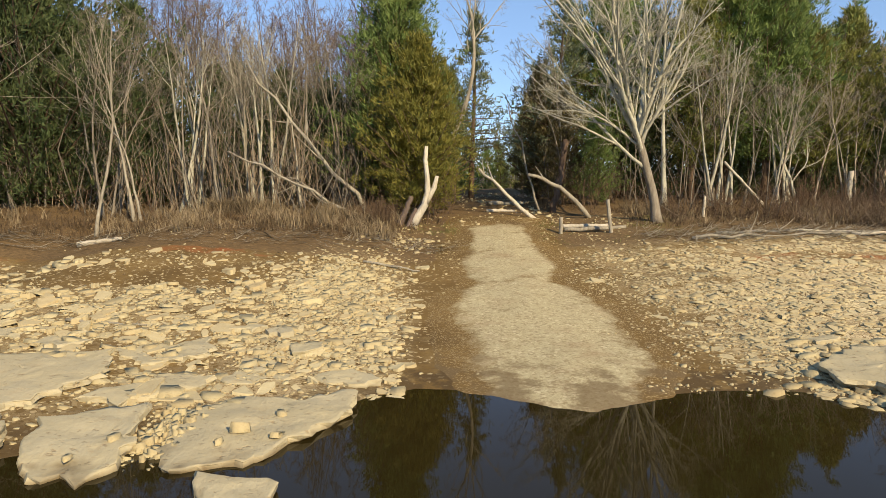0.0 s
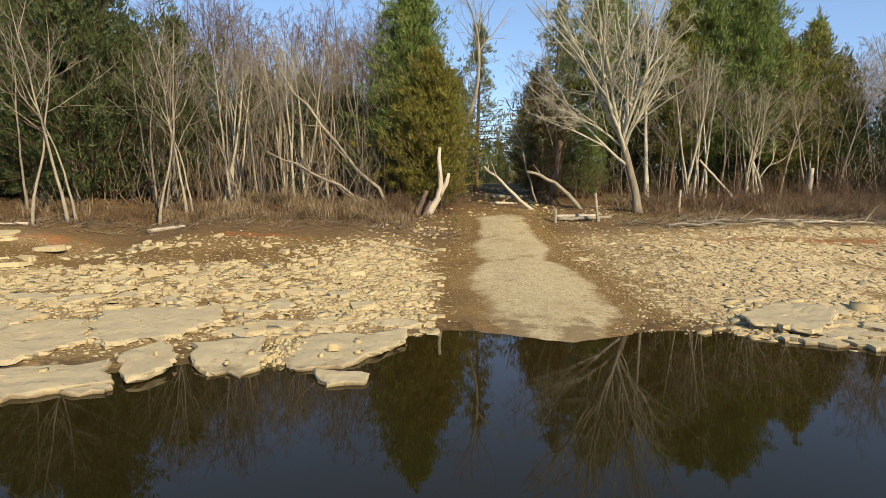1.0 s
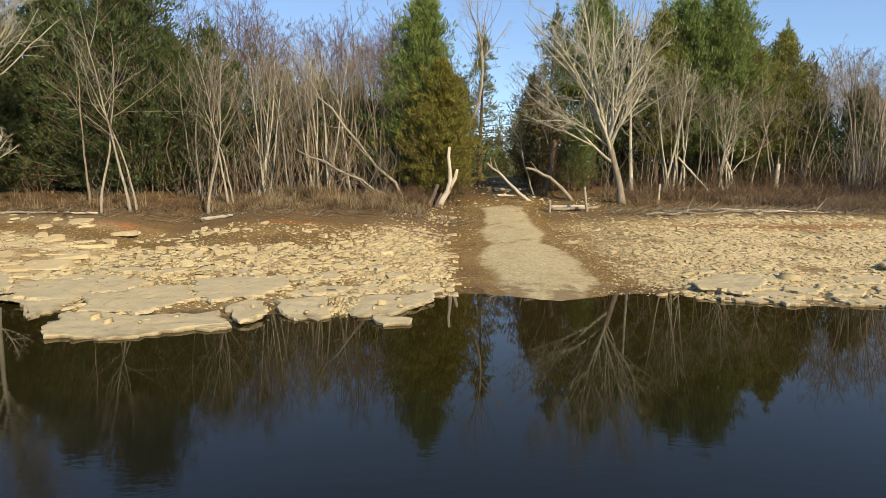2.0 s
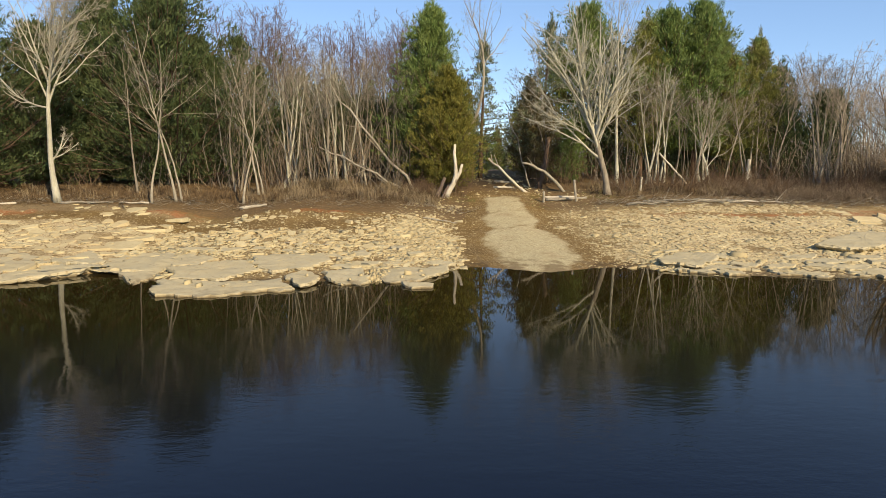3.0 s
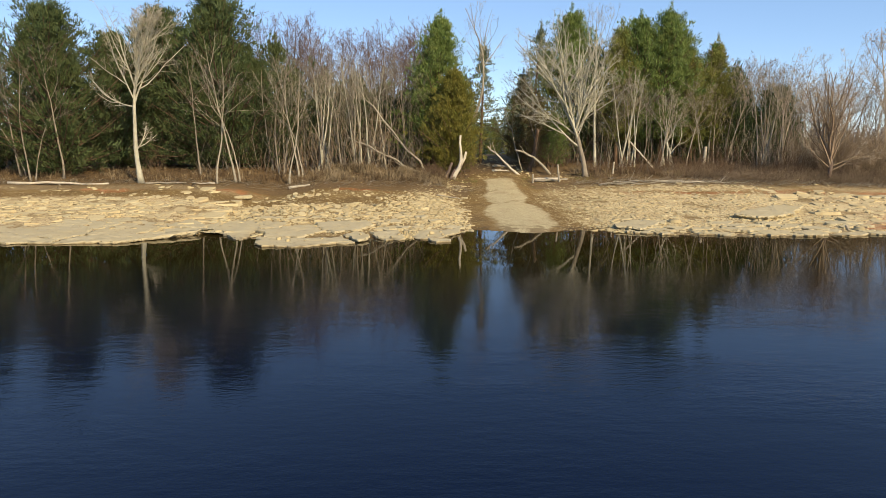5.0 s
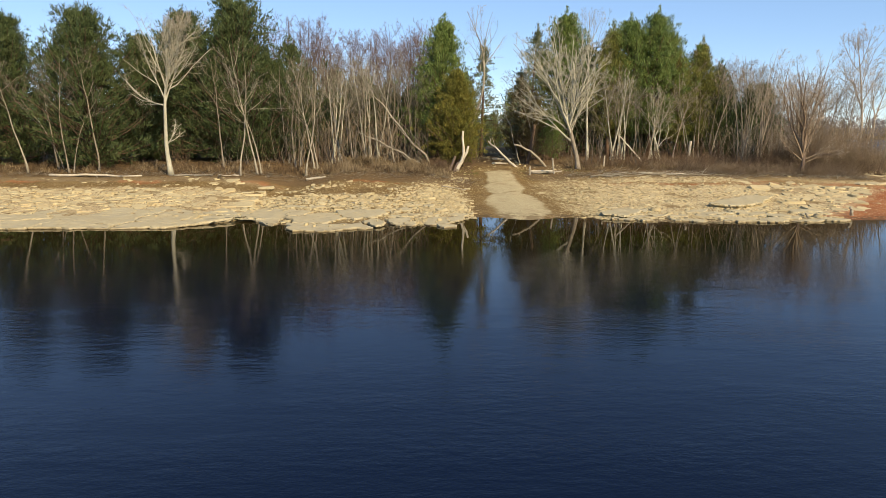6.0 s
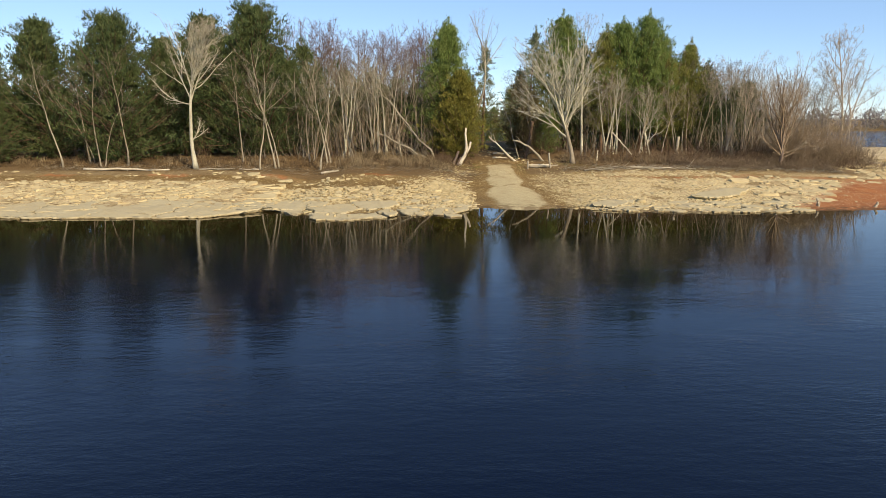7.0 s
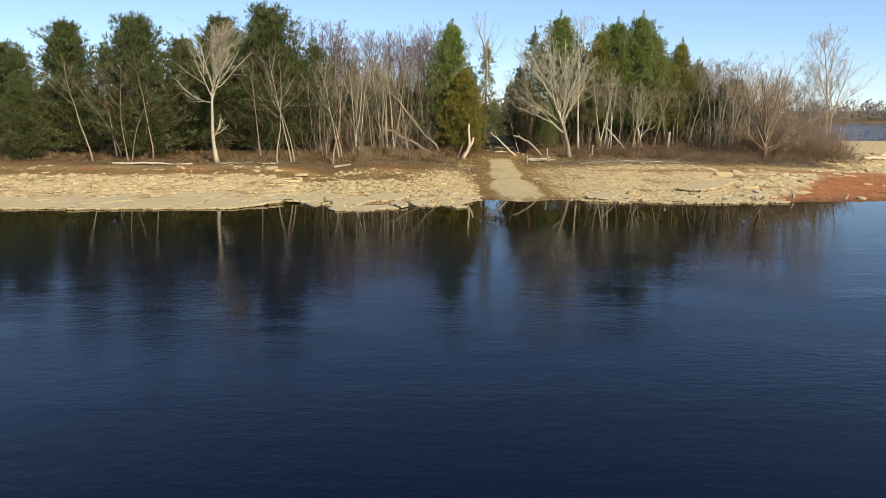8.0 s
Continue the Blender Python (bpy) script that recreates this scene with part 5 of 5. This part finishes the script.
def make_woods():
    rng = random.Random(31)
    # x, y, height over the ground, mesh, turn
    edge = [
        (-14.8, 20.1, 7.8, 4, 0), (-10.9, 21.4, 7.6, 7, 80), (-13.7, 20.7, 8.6, 1, 40), (-12.9, 25.9, 7.0, 4, 180), (-12.6, 26.8, 8.0, 2, 90), (-10.6, 23.6, 7.8, 1, 0),
        (-12.0, 24.4, 7.4, 5, 20), (-16.7, 23.0, 8.0, 0, 200), (-25.8, 20.8, 7.4, 5, 0), (-27.2, 22.4, 7.6, 3, 60), 
        (10.9, 27.7, 6.2, 3, 0), (11.6, 28.3, 7.0, 1, 70), (12.2, 27.8, 6.0, 3, 120), (9.6, 26.5, 4.0, 0, 30), (18.0, 30.5, 8.6, 4, 0),
        (16.9, 28.6, 6.6, 1, 20), (-24.4, 21.6, 8.4, 2, 250), (-28.6, 21.0, 8.0, 4, 130), (-9.0, 25.0, 6.6, 3, 0), (-7.4, 26.4, 7.6, 1, 110), (-6.0, 27.4, 7.8, 3, 200),
    ]
    for x, y, h, k, turn in edge:
        bare_tree("bare_tree", "slender leafless tree at the edge of the woods", "slender bare trees at the wood's edge", x, y, turn, SLIM[k], h / 9.0)
    for x, y, s, turn in ((11.2, 27.9, 0.95, 0), (-9.6, 26.2, 0.95, 60), (-7.0, 27.0, 1.05, 140), (14.4, 29.0, 0.8, 200)):
        bare_tree("bare_tree", "clump of pale leafless stems at the wood's edge", "slender bare trees at the wood's edge", x, y, turn, CLUMP, s)
    spots = []
    while len(spots) < 104:
        x, y = rng.uniform(-45, 32), rng.uniform(23.5, 50)
        if rng.random() < 0.6:
            x, y = rng.uniform(-15, -3), rng.uniform(25, 40)
        if abs(x - float(road_x(y))) < 2.3 or (x > 3 and y < 27) or (x > 24 and y < 26):
            continue
        if (x < -13 and rng.random() < 0.65) or (6 < x < 20 and y < 34 and rng.random() < 0.6):
            continue
        if any((x - a) ** 2 + (y - b) ** 2 < 0.8 for a, b in spots):
            continue
        spots.append((x, y))
        h = rng.uniform(0.62, 1.0)
        if x > 20:
            h *= 0.78
        bare_tree("bare_tree", "leafless grey tree in the woods", "leafless trees in the woods", x, y, rng.uniform(0, 360), SLIM[rng.randrange(8)], h)
    for k in range(50):
        x, y = rng.uniform(-15, -2.5), rng.uniform(31, 46)
        bare_tree("bare_tree", "leafless tree with reddish twigs in the woods", "reddish trees in the woods", x, y, rng.uniform(0, 360), RUSTY[k % 3], rng.uniform(0.86, 1.04))
    for k in range(26):
        x, y = rng.uniform(19, 31), rng.uniform(24.5, 33)
        if x > 29.5 and y < 28:
            continue
        bare_tree("bare_tree", "slender grey leafless tree near the point", "slender trees near the point", x, y, rng.uniform(0, 360), SLIM[(0, 2, 4)[k % 3]], rng.uniform(0.62, 0.9))
    for k in range(4):
        x, y = 11.5 + 2.3 * k + rng.uniform(-0.5, 0.5), rng.uniform(27.5, 30.5)
        bare_tree("bare_tree", "leafless tree with pale grey twigs before cedars", "slender bare trees at the wood's edge", x, y, rng.uniform(0, 360), HAZE[k % 3], rng.uniform(0.5, 0.7))
    for k in range(16):
        x, y = rng.uniform(24.5, 30.5), rng.uniform(24.6, 31)
        bare_tree("bare_tree", "slender grey leafless tree near the point", "slender trees near the point", x, y, rng.uniform(0, 360), (SLIM + HAZE)[k % 11], rng.uniform(0.5, 0.78))
    for k in range(36):
        x, y = rng.uniform(18.5, 31), rng.uniform(26.5, 42)
        if x > 30 and y < 29:
            continue
        bare_tree("bare_tree", "leafless tree with pale grey twigs near the point", "slender trees near the point", x, y, rng.uniform(0, 360), HAZE[k % 3], rng.uniform(0.6, 0.88))


make_woods()


# ---- undergrowth, grass ----
def make_brush(name, label, seed, n, x0, x1, y0, y1, tall, radius, material, slant=0.45, gap=2.0, stems_each=9):
    rng = np.random.default_rng(seed)
    x, y = rng.uniform(x0, x1, n), rng.uniform(y0, y1, n)
    keep = np.abs(x - road_x(y)) > gap
    x, y = np.repeat(x[keep], stems_each), np.repeat(y[keep], stems_each)
    m = len(x)
    h = np.repeat(rng.uniform(0.45, 1.0, m // stems_each), stems_each) * tall * rng.uniform(0.5, 1.0, m)
    x, y = x + rng.normal(0, 0.22, m), y + rng.normal(0, 0.22, m)
    base = np.stack([x, y, land(x, y) - 0.05], 1)
    tip = base + np.stack([rng.normal(0, slant, m) * h, rng.normal(0, slant, m) * h, h], 1)
    v, f = stems(rng, base, tip, np.full(m, radius) * rng.uniform(0.6, 1.4, m), 0.09 * tall)
    side = rng.integers(0, m, m * 2)
    u = rng.uniform(0.3, 0.95, m * 2)[:, None]
    b2 = base[side] * (1 - u) + tip[side] * u
    t2 = b2 + rng.normal(0, 0.2, (m * 2, 3)) * tall * 0.7 + np.array([0, 0, 0.08 * tall])
    v2, f2 = stems(rng, b2, t2, np.full(m * 2, radius * 0.55), 0.04 * tall)
    me = mesh_of(name, np.concatenate([v, v2]), np.concatenate([f, f2 + len(v)]), material)
    tagged(new(name, me), label, "brush", kind="stuff")


make_brush("undergrowth", "tangled brown undergrowth beneath the trees", 200, 150, -46, 0.2, 24, 50, 2.6, 0.016, M_BRUSH)
make_brush("undergrowth", "tangled brown undergrowth beneath the trees", 201, 140, 4.2, 31, 26, 50, 2.4, 0.016, M_BRUSH)
make_brush("thicket", "leafless brown thicket along the bank", 202, 190, 12.0, 31, 22.2, 27.5, 1.0, 0.017, M_SCRUB, 1.0, 2.0, 6)
make_brush("thicket", "tall leafless thicket near the point", 205, 80, 19.5, 30.5, 25.5, 40, 4.6, 0.022, M_ASH, 0.28, 2.0, 5)
make_brush("thicket", "dense brown thicket at the end of the woods", 208, 130, 23.0, 30.3, 24.2, 30, 2.3, 0.02, M_THICKET, 0.4, 2.0, 7)
make_brush("thicket", "dense reddish brown thicket at the point", 218, 130, 23.4, 28.8, 23.6, 30, 4.3, 0.015, M_THICKET, 0.32, 2.0, 8)
make_brush("brush_pile", "piled brown driftwood and brush on the bank", 206, 110, 15.0, 25.5, 21.3, 23.2, 0.8, 0.022, M_SCRUB, 1.3, 2.0, 12)
make_brush("low_bush", "low brown bush beside a dead snag", 207, 26, -2.9, -1.5, 23.3, 24.3, 1.0, 0.012, M_BRUSH, 0.5, 0.0, 10)
make_brush("saplings", "slim brown saplings crowded between the trees", 209, 170, -17.5, -2.6, 25, 34, 5.4, 0.02, M_SCRUB, 0.11, 2.0, 3)
make_brush("undergrowth", "tangled brown brush along the bank", 216, 150, 8, 29, 22.4, 26.5, 1.5, 0.014, M_BRUSH, 1.1, 2.0, 8)
make_brush("saplings", "slim grey saplings between the trees", 203, 115, -17, -2.5, 24.5, 36, 5.2, 0.026, M_TWIG, 0.09, 2.0, 3)
make_brush("saplings", "slim grey saplings between the trees", 204, 110, -46, 33, 24.5, 42, 5.0, 0.026, M_TWIG, 0.09, 2.2, 3)


def make_grass(name, label, seed, n, box, tall, material, weight, width=0.02, each=16, loose=0.11, lean=0.42):
    """Tufts of bent blades, each in two lengths; tall and short tufts gather in patches."""
    rng = np.random.default_rng(seed)
    x, y = scatter(seed, n, *box, weight)
    grow = np.clip(0.72 + 0.42 * ripple(x * 1.1, y * 1.4, seed), 0.25, 1.25)
    x, y, grow = np.repeat(x, each), np.repeat(y, each), np.repeat(grow * rng.uniform(0.6, 1.1, len(x)), each)
    m = len(x)
    x, y = x + rng.normal(0, loose, m), y + rng.normal(0, loose, m)
    h = tall * grow * rng.uniform(0.4, 1.1, m)
    base = np.stack([x, y, land(x, y) - 0.03], 1)
    way = rng.normal(0, lean, (m, 2))
    mid = base + np.stack([way[:, 0] * h * 0.35, way[:, 1] * h * 0.35, h * 0.62], 1)
    tip = base + np.stack([way[:, 0] * h * 1.3, way[:, 1] * h * 1.3, h * rng.uniform(0.7, 1.05, m)], 1)
    w = rng.uniform(0, 6.28, m)
    side = np.stack([np.cos(w), np.sin(w), np.zeros(m)], 1) * width / 2
    v = np.stack([base - side, base + side, mid + side * 0.75, mid - side * 0.75, tip], 1).reshape(-1, 3)
    f = (np.arange(m)[:, None, None] * 5 + np.array([(0, 1, 2), (0, 2, 3), (3, 2, 4)])[None]).reshape(-1, 3)
    tagged(new(name, mesh_of(name, v, f, material)), label, "grass", kind="stuff")


def bank(x, y):
    return np.clip((y - 20.6 - 0.5 * np.sin(x * 0.9)) / 1.2, 0, 1) * np.clip((27 - y) / 3, 0, 1) * (0.5 + 0.5 * np.sin(x * 1.7 + y) * np.sin(x * 0.6)) * np.interp(x, [-11.0, -8.6], [0.15, 1.0])


make_grass("dry_grass", "tall tan dry grass along the bank", 210, 4200, (-40, -1.6, 20.4, 26), 0.72, M_GRASS, bank)
make_grass("brown_grass", "low brown grass and weeds on the bank", 214, 3000, (-40, -1.0, 20.0, 25), 0.42, M_WEED, lambda x, y: np.clip((y - 20.3) / 1.0, 0, 0.9), each=10)
make_grass("dry_grass", "thin tan dry grass under the trees", 211, 800, (7, 22, 22.8, 27.5), 0.6, M_GRASS, lambda x, y: np.clip(0.25 + 0.6 * ripple(x * 0.5, y * 0.6, 5.0), 0, 1))
make_grass("brown_grass", "low brown grass and weeds under the trees", 215, 1600, (6.5, 30, 22.4, 27), 0.26, M_WEED, lambda x, y: 0.7 + 0 * x, each=10)
make_grass("green_grass", "low green winter grass beside the road", 212, 2200, (-1.4, 9.0, 19.5, 24.5), 0.12, M_GREEN,
           lambda x, y: np.where(np.abs(x - road_x(y)) > 1.35, 0.8, 0.0) * np.clip((y - 20.4) / 2, 0, 1) * np.clip(0.5 + 0.7 * ripple(x * 0.8, y * 0.9, 7.0), 0, 1), each=10)
make_grass("dry_grass", "heaped mound of pale dry grass", 213, 120, (-8.5, -6.9, 24.2, 25.2), 1.0, M_GRASS, lambda x, y: 1 + 0 * x, lean=0.6)


# ---- dead wood, posts ----
def log(name, label, group, a, b, r0, r1, seed, material=M_DEAD, sag=0.03, branches=2, category="log", arch=0.0):
    """A dead trunk from a to b with stubs of branches, bowed upwards by arch."""
    rng = random.Random(seed)
    a, b = Vector(a), Vector(b)
    length = (b - a).length
    pts = [a.lerp(b, i / 8) + Vector((rng.uniform(-1, 1), rng.uniform(-1, 1), rng.uniform(-1, 1))) * sag * length * (0 < i < 8) * 0.5 + Vector((0, 0, arch * math.sin(math.pi * i / 8))) for i in range(9)]
    ob = thing(name, label, category, group, Matrix.Translation(a))
    t = Tubes()
    t.add([p - a for p in pts], [r0 + (r1 - r0) * i / 8 + rng.uniform(-0.06, 0.06) * r0 for i in range(9)], 9)
    part("trunk", t.mesh("trunk", material), ob)
    for k in range(branches):
        i = rng.randrange(3, 8)
        d = aside(rng, (b - a).normalized(), rng.uniform(25, 60))
        q = Tubes()
        r = (r0 + (r1 - r0) * i / 8) * 0.5
        line = wander(rng, pts[i] - a, d, length * rng.uniform(0.12, 0.28), 4, 0.1, 0.03)
        q.add(line, [r, r * 0.8, r * 0.6, r * 0.4, r * 0.25], 5)
        part("branch", q.mesh("branch", material), ob)
    return ob


def lying(x0, y0, x1, y1, r):
    return (x0, y0, height(x0, y0) + r * 0.8), (x1, y1, height(x1, y1) + r * 0.8)


def make_dead_wood():
    # forked white snag with a dark stump beside it
    g = height(-1.0, 23.3)
    snag = thing("dead_snag", "bleached forked dead trunk without bark", "dead tree", "", pose(-1.0, 23.3, g))
    t = Tubes()
    V = Vector
    t.add([V((-0.1, 0, -0.1)), V((0.12, 0, 0.3)), V((0.38, 0, 0.72)), V((0.48, 0, 1.15)), V((0.46, 0.02, 1.7)), V((0.40, 0.03, 2.25)), V((0.44, 0.03, 2.7))],
          [0.19, 0.14, 0.125, 0.11, 0.085, 0.075, 0.06], 9)
    part("trunk", t.mesh("trunk", M_DEAD), snag)
    t = Tubes()
    t.add([V((0.40, 0, 0.75)), V((0.55, -0.02, 1.05)), V((0.70, -0.03, 1.3)), V((0.80, -0.03, 1.7))], [0.11, 0.10, 0.085, 0.06], 8)
    part("branch", t.mesh("branch", M_DEAD), snag)
    for x, y, tip, up, r in ((-1.5, 23.35, 0.42, 0.95, 0.12), (-1.25, 23.2, 0.34, 0.6, 0.10), (-1.05, 23.5, 0.5, 1.1, 0.09)):
        log("broken_stump", "brown leaning broken stump beside the snag", "broken stumps beside the snag", (x, y, height(x, y) - 0.1), (x + tip, y + 0.1, height(x, y) + up), r, r * 0.7, 3 + int(up * 10), M_RUDDY, 0.05, 0, "stump")
    # trunks leaning out of the woods
    log("leaning_trunk", "broken grey trunk leaning against other trees", "leaning dead trunks", (-2.75, 25.1, height(-2.75, 25.1) - 0.1), (-7.1, 25.1, 7.3), 0.085, 0.035, 5, M_PALE, 0.05, 6)
    log("leaning_trunk", "pale dead trunk leaning low over grass", "leaning dead trunks", (-3.0, 24.8, height(-3.0, 24.8) - 0.1), (-7.75, 24.8, 4.05), 0.06, 0.03, 6, M_PALE, 0.06, 6)
    log("leaning_trunk", "thin grey trunk leaning low over grass", "leaning dead trunks", (-3.1, 25.0, height(-3.1, 25.0) - 0.1), (-7.0, 25.3, 3.75), 0.05, 0.025, 16, M_GREY, 0.06, 5)
    log("leaning_trunk", "bleached dead trunk leaning beside the road", "leaning dead trunks", (3.45, 25.4, height(3.45, 25.4) - 0.08), (1.35, 25.9, 3.45), 0.085, 0.05, 7, M_DEAD, 0.03, 2)
    log("leaning_trunk", "curved grey trunk arching towards the road", "leaning dead trunks", (5.45, 25.3, height(5.45, 25.3) - 0.08), (3.1, 25.0, 3.2), 0.10, 0.06, 9, M_PALE, 0.03, 2, arch=0.35)
    log("leaning_trunk", "slim pale stem leaning over the track", "leaning dead trunks", (3.9, 27.6, height(3.9, 27.6) - 0.08), (2.6, 27.8, 6.1), 0.05, 0.02, 17, M_PALE, 0.04, 4)
    log("leaning_trunk", "dark crooked trunk beside the road", "leaning dead trunks", (4.35, 27.0, height(4.35, 27.0) - 0.1), (4.9, 27.6, 4.6), 0.15, 0.10, 10, M_DARK, 0.06, 2)
    log("leaning_trunk", "slim pale trunk leaning across the woods", "leaning dead trunks", (13.0, 27.4, height(13.0, 27.4) - 0.1), (11.3, 27.6, 3.75), 0.06, 0.05, 12, M_DEAD, 0.008, 0)
    log("broken_stump", "tall bleached broken stump in the thicket", "", (16.8, 28.4, height(16.8, 28.4) - 0.1), (16.9, 28.4, 3.4), 0.13, 0.10, 13, M_DEAD, 0.02, 0, "stump")
    # logs on the track and rails between the posts
    for i, (x0, y0, x1, y1, r, lab) in enumerate((
            (1.9, 28.6, 3.4, 28.9, 0.10, "pale log across the woodland track"), (1.7, 26.6, 2.8, 26.7, 0.07, "short log on the woodland track"),
            (-14.9, 20.0, -16.2, 19.9, 0.05, "thin pale driftwood branch below a tree"), (-18.9, 19.8, -16.5, 19.9, 0.06, "pale driftwood branch at the foot of a tree"),
            (-26.6, 19.7, -20.8, 19.6, 0.09, "long pale driftwood log on the bank"), (-10.6, 19.7, -9.4, 19.9, 0.09, "short weathered driftwood log on mud"),
            (7.6, 20.7, 12.4, 20.9, 0.055, "long driftwood log along the bank"), (8.6, 21.4, 13.8, 21.3, 0.05, "grey driftwood log along the bank"),
            (12.5, 20.8, 16.5, 21.4, 0.05, "grey driftwood log along the bank"), (-2.1, 17.9, -0.6, 17.5, 0.035, "thin driftwood stick on stones"),
            (31.5, 24.6, 35.5, 26.4, 0.16, "thick driftwood trunk on the rocky point"), (29.5, 26.0, 34.0, 25.4, 0.09, "grey driftwood log on the rocky point"),
            (-6.9, 12.3, -5.3, 12.0, 0.03, "thin driftwood stick on stones"))):
        a, b = lying(x0, y0, x1, y1, r)
        log("driftwood_log", lab, "driftwood on the shore", a, b, r, r * 0.55, 50 + i, M_DEAD if i % 3 else M_PALE, 0.03, 2)
    a, b = lying(4.05, 22.75, 6.1, 22.7, 0.06)
    log("fallen_rail", "pale split rail lying between the posts", "", a, b, 0.075, 0.06, 71, M_PALE, 0.02, 0, "rail")
    a, b = lying(4.0, 23.2, 5.6, 23.05, 0.09)
    log("fallen_rail", "pale split rail lying beside another rail", "", a, b, 0.075, 0.06, 72, M_DEAD, 0.02, 0, "rail")
    for x, y, h, tilt, lab in ((3.9, 22.5, 0.55, 0.0, "short weathered wooden post beside the ramp"), (5.5, 22.2, 1.05, -0.14, "taller leaning wooden post beside the ramp")):
        z = height(x, y)
        log("wooden_post", lab, "wooden posts beside the ramp", (x, y, z - 0.2), (x + tilt * h, y, z + h), 0.068, 0.056, 80 + int(x), M_PALE, 0.02, 0, "post")
    a = height(9.45, 24.8)
    log("wooden_post", "small grey wooden post in dry grass", "wooden posts beside the ramp", (9.45, 24.8, a - 0.1), (9.5, 24.8, a + 0.75), 0.06, 0.05, 83, M_DEAD, 0.004, 0, "post")
    # stumps standing on the red clay
    for i, (x, y, h) in enumerate(((17.9, 9.4, 0.55), (20.9, 9.2, 0.35), (15.4, 8.8, 0.3), (24.6, 11.0, 0.3))):
        z = height(x, y)
        log("tree_stump", "small bleached stump on the red clay", "stumps on the clay", (x, y, z - 0.05), (x + 0.22 * (i % 2) - 0.1, y, z + 0.8 * h), 0.09, 0.05, 90 + i, M_PALE, 0.14, 1, "stump")


make_dead_wood()


def make_sticks(name, label, seed, n, x0, x1, y0, y1, r):
    rng = np.random.default_rng(seed)
    x, y, w = rng.uniform(x0, x1, n), rng.normal((y0 + y1) / 2, (y1 - y0) / 4, n), rng.normal(0, 0.5, n)
    x, w = x[np.abs(x - 2.2) > 2.2], w[np.abs(x - 2.2) > 2.2]
    y = y[:len(x)]
    n = len(x)
    L = rng.uniform(0.2, 1.5, n)
    x2, y2 = x + np.cos(w) * L, y + np.sin(w) * L
    base = np.stack([x, y, land(x, y) + rng.uniform(0.01, 0.12, n)], 1)
    tip = np.stack([x2, y2, land(x2, y2) + rng.uniform(0.01, 0.25, n)], 1)
    v, f = stems(rng, base, tip, rng.uniform(0.4, 1.3, n) * r, 0.04)
    tagged(new(name, mesh_of(name, v, f, M_PALE)), label, "driftwood", kind="stuff")


make_sticks("driftwood_litter", "drifted sticks and twigs along the bank", 300, 900, -30, 0, 19.2, 21.2, 0.02)
make_sticks("driftwood_litter", "drifted sticks and twigs along the bank", 301, 1100, 6, 26, 20.0, 22.2, 0.022)


# ---- the far shore ----
def make_far_woods():
    rng = np.random.default_rng(400)
    n = 900
    x = rng.uniform(-260, 420, n)
    far = 285 + 9 * np.sin(x * 0.013) + 4 * np.sin(x * 0.05)
    y = far + 0.5 + rng.uniform(0, 40, n)
    tall = rng.uniform(6.5, 9.5, n)
    k = 60
    c = np.repeat(np.stack([x, y, land(x, y)], 1), k, 0)
    h = np.repeat(tall, k)
    u = rng.uniform(0.1, 1, n * k)
    r = 0.28 * h * np.sin(np.clip(u * 0.9 + 0.1, 0, 1) * np.pi) ** 0.6
    w = rng.uniform(0, 6.28, n * k)
    c = c + np.stack([np.cos(w) * r, np.sin(w) * r, u * h], 1)
    way = rng.normal(0, 1, (n * k, 3)) + np.array([0, 0, 0.8])
    way /= np.linalg.norm(way, axis=1, keepdims=True)
    v, f = blades(rng, c, way, rng.uniform(0.8, 1.8, n * k), rng.uniform(0.3, 0.8, n * k))
    tagged(new("far_woods", mesh_of("far_woods", v, f, M_FAR_HAZY)), "hazy brown woods along the far shore", "woods", kind="stuff")


make_far_woods()

# ---- single stones, nearest last ----
blocks(500, 240, (-11, -0.6, 8.6, 17), lambda x, y: 0.32 * rubble_at(x, y), 0.16, 0.5, "loose pale limestone block on the shore", "loose stones on the shore")
blocks(520, 330, (4.6, 16, 8.0, 12.5), lambda x, y: 0.35 * rubble_at(x, y) * np.exp(-((y - 8.6) / 2.2) ** 2), 0.2, 0.8, "angular limestone block at the water's edge", "limestone blocks along the water")
blocks(540, 120, (-0.9, 5.0, 9.4, 22), lambda x, y: np.where(np.abs(x - road_x(y)) > road_half(y), 0.4, 0.03), 0.1, 0.22, "small pale stone on brown mud", "small stones beside the ramp")


def stones_on_slabs():
    """A few loose stones on the tops of the slabs by the ramp."""
    rng = random.Random(77)
    shapes = []
    for k in range(4):
        v, f = shards(570 + k, np.array([0.0]), np.array([-200.0]), np.array([1.0]), 0.35, 0.10, 5 + k % 3, 0.2)
        v[:, 1] += 200
        v[:, 2] -= land(0, -200)
        shapes.append(mesh_of("loose_stone", v, f, M_STONE))
    for x, y, z in ((-2.0, 8.2, 0.11), (-2.35, 7.7, 0.10), (-1.9, 7.55, 0.09), (-2.5, 7.35, 0.09), (-3.7, 7.4, 0.12), (-3.95, 6.9, 0.10), (-5.2, 7.2, 0.15), (-7.2, 6.0, 0.09), (-7.8, 5.9, 0.09), (-6.6, 6.4, 0.10), (-8.2, 6.2, 0.10)):
        ob = new("loose_stone", shapes[rng.randrange(4)])
        ob.matrix_basis = pose(x, y, z, 0, 0, rng.uniform(0, 360)) @ Matrix.Scale(rng.uniform(0.13, 0.30), 4)
        tagged(ob, "small pale stone lying on a limestone slab", "stone", "small stones on the slabs")


stones_on_slabs()
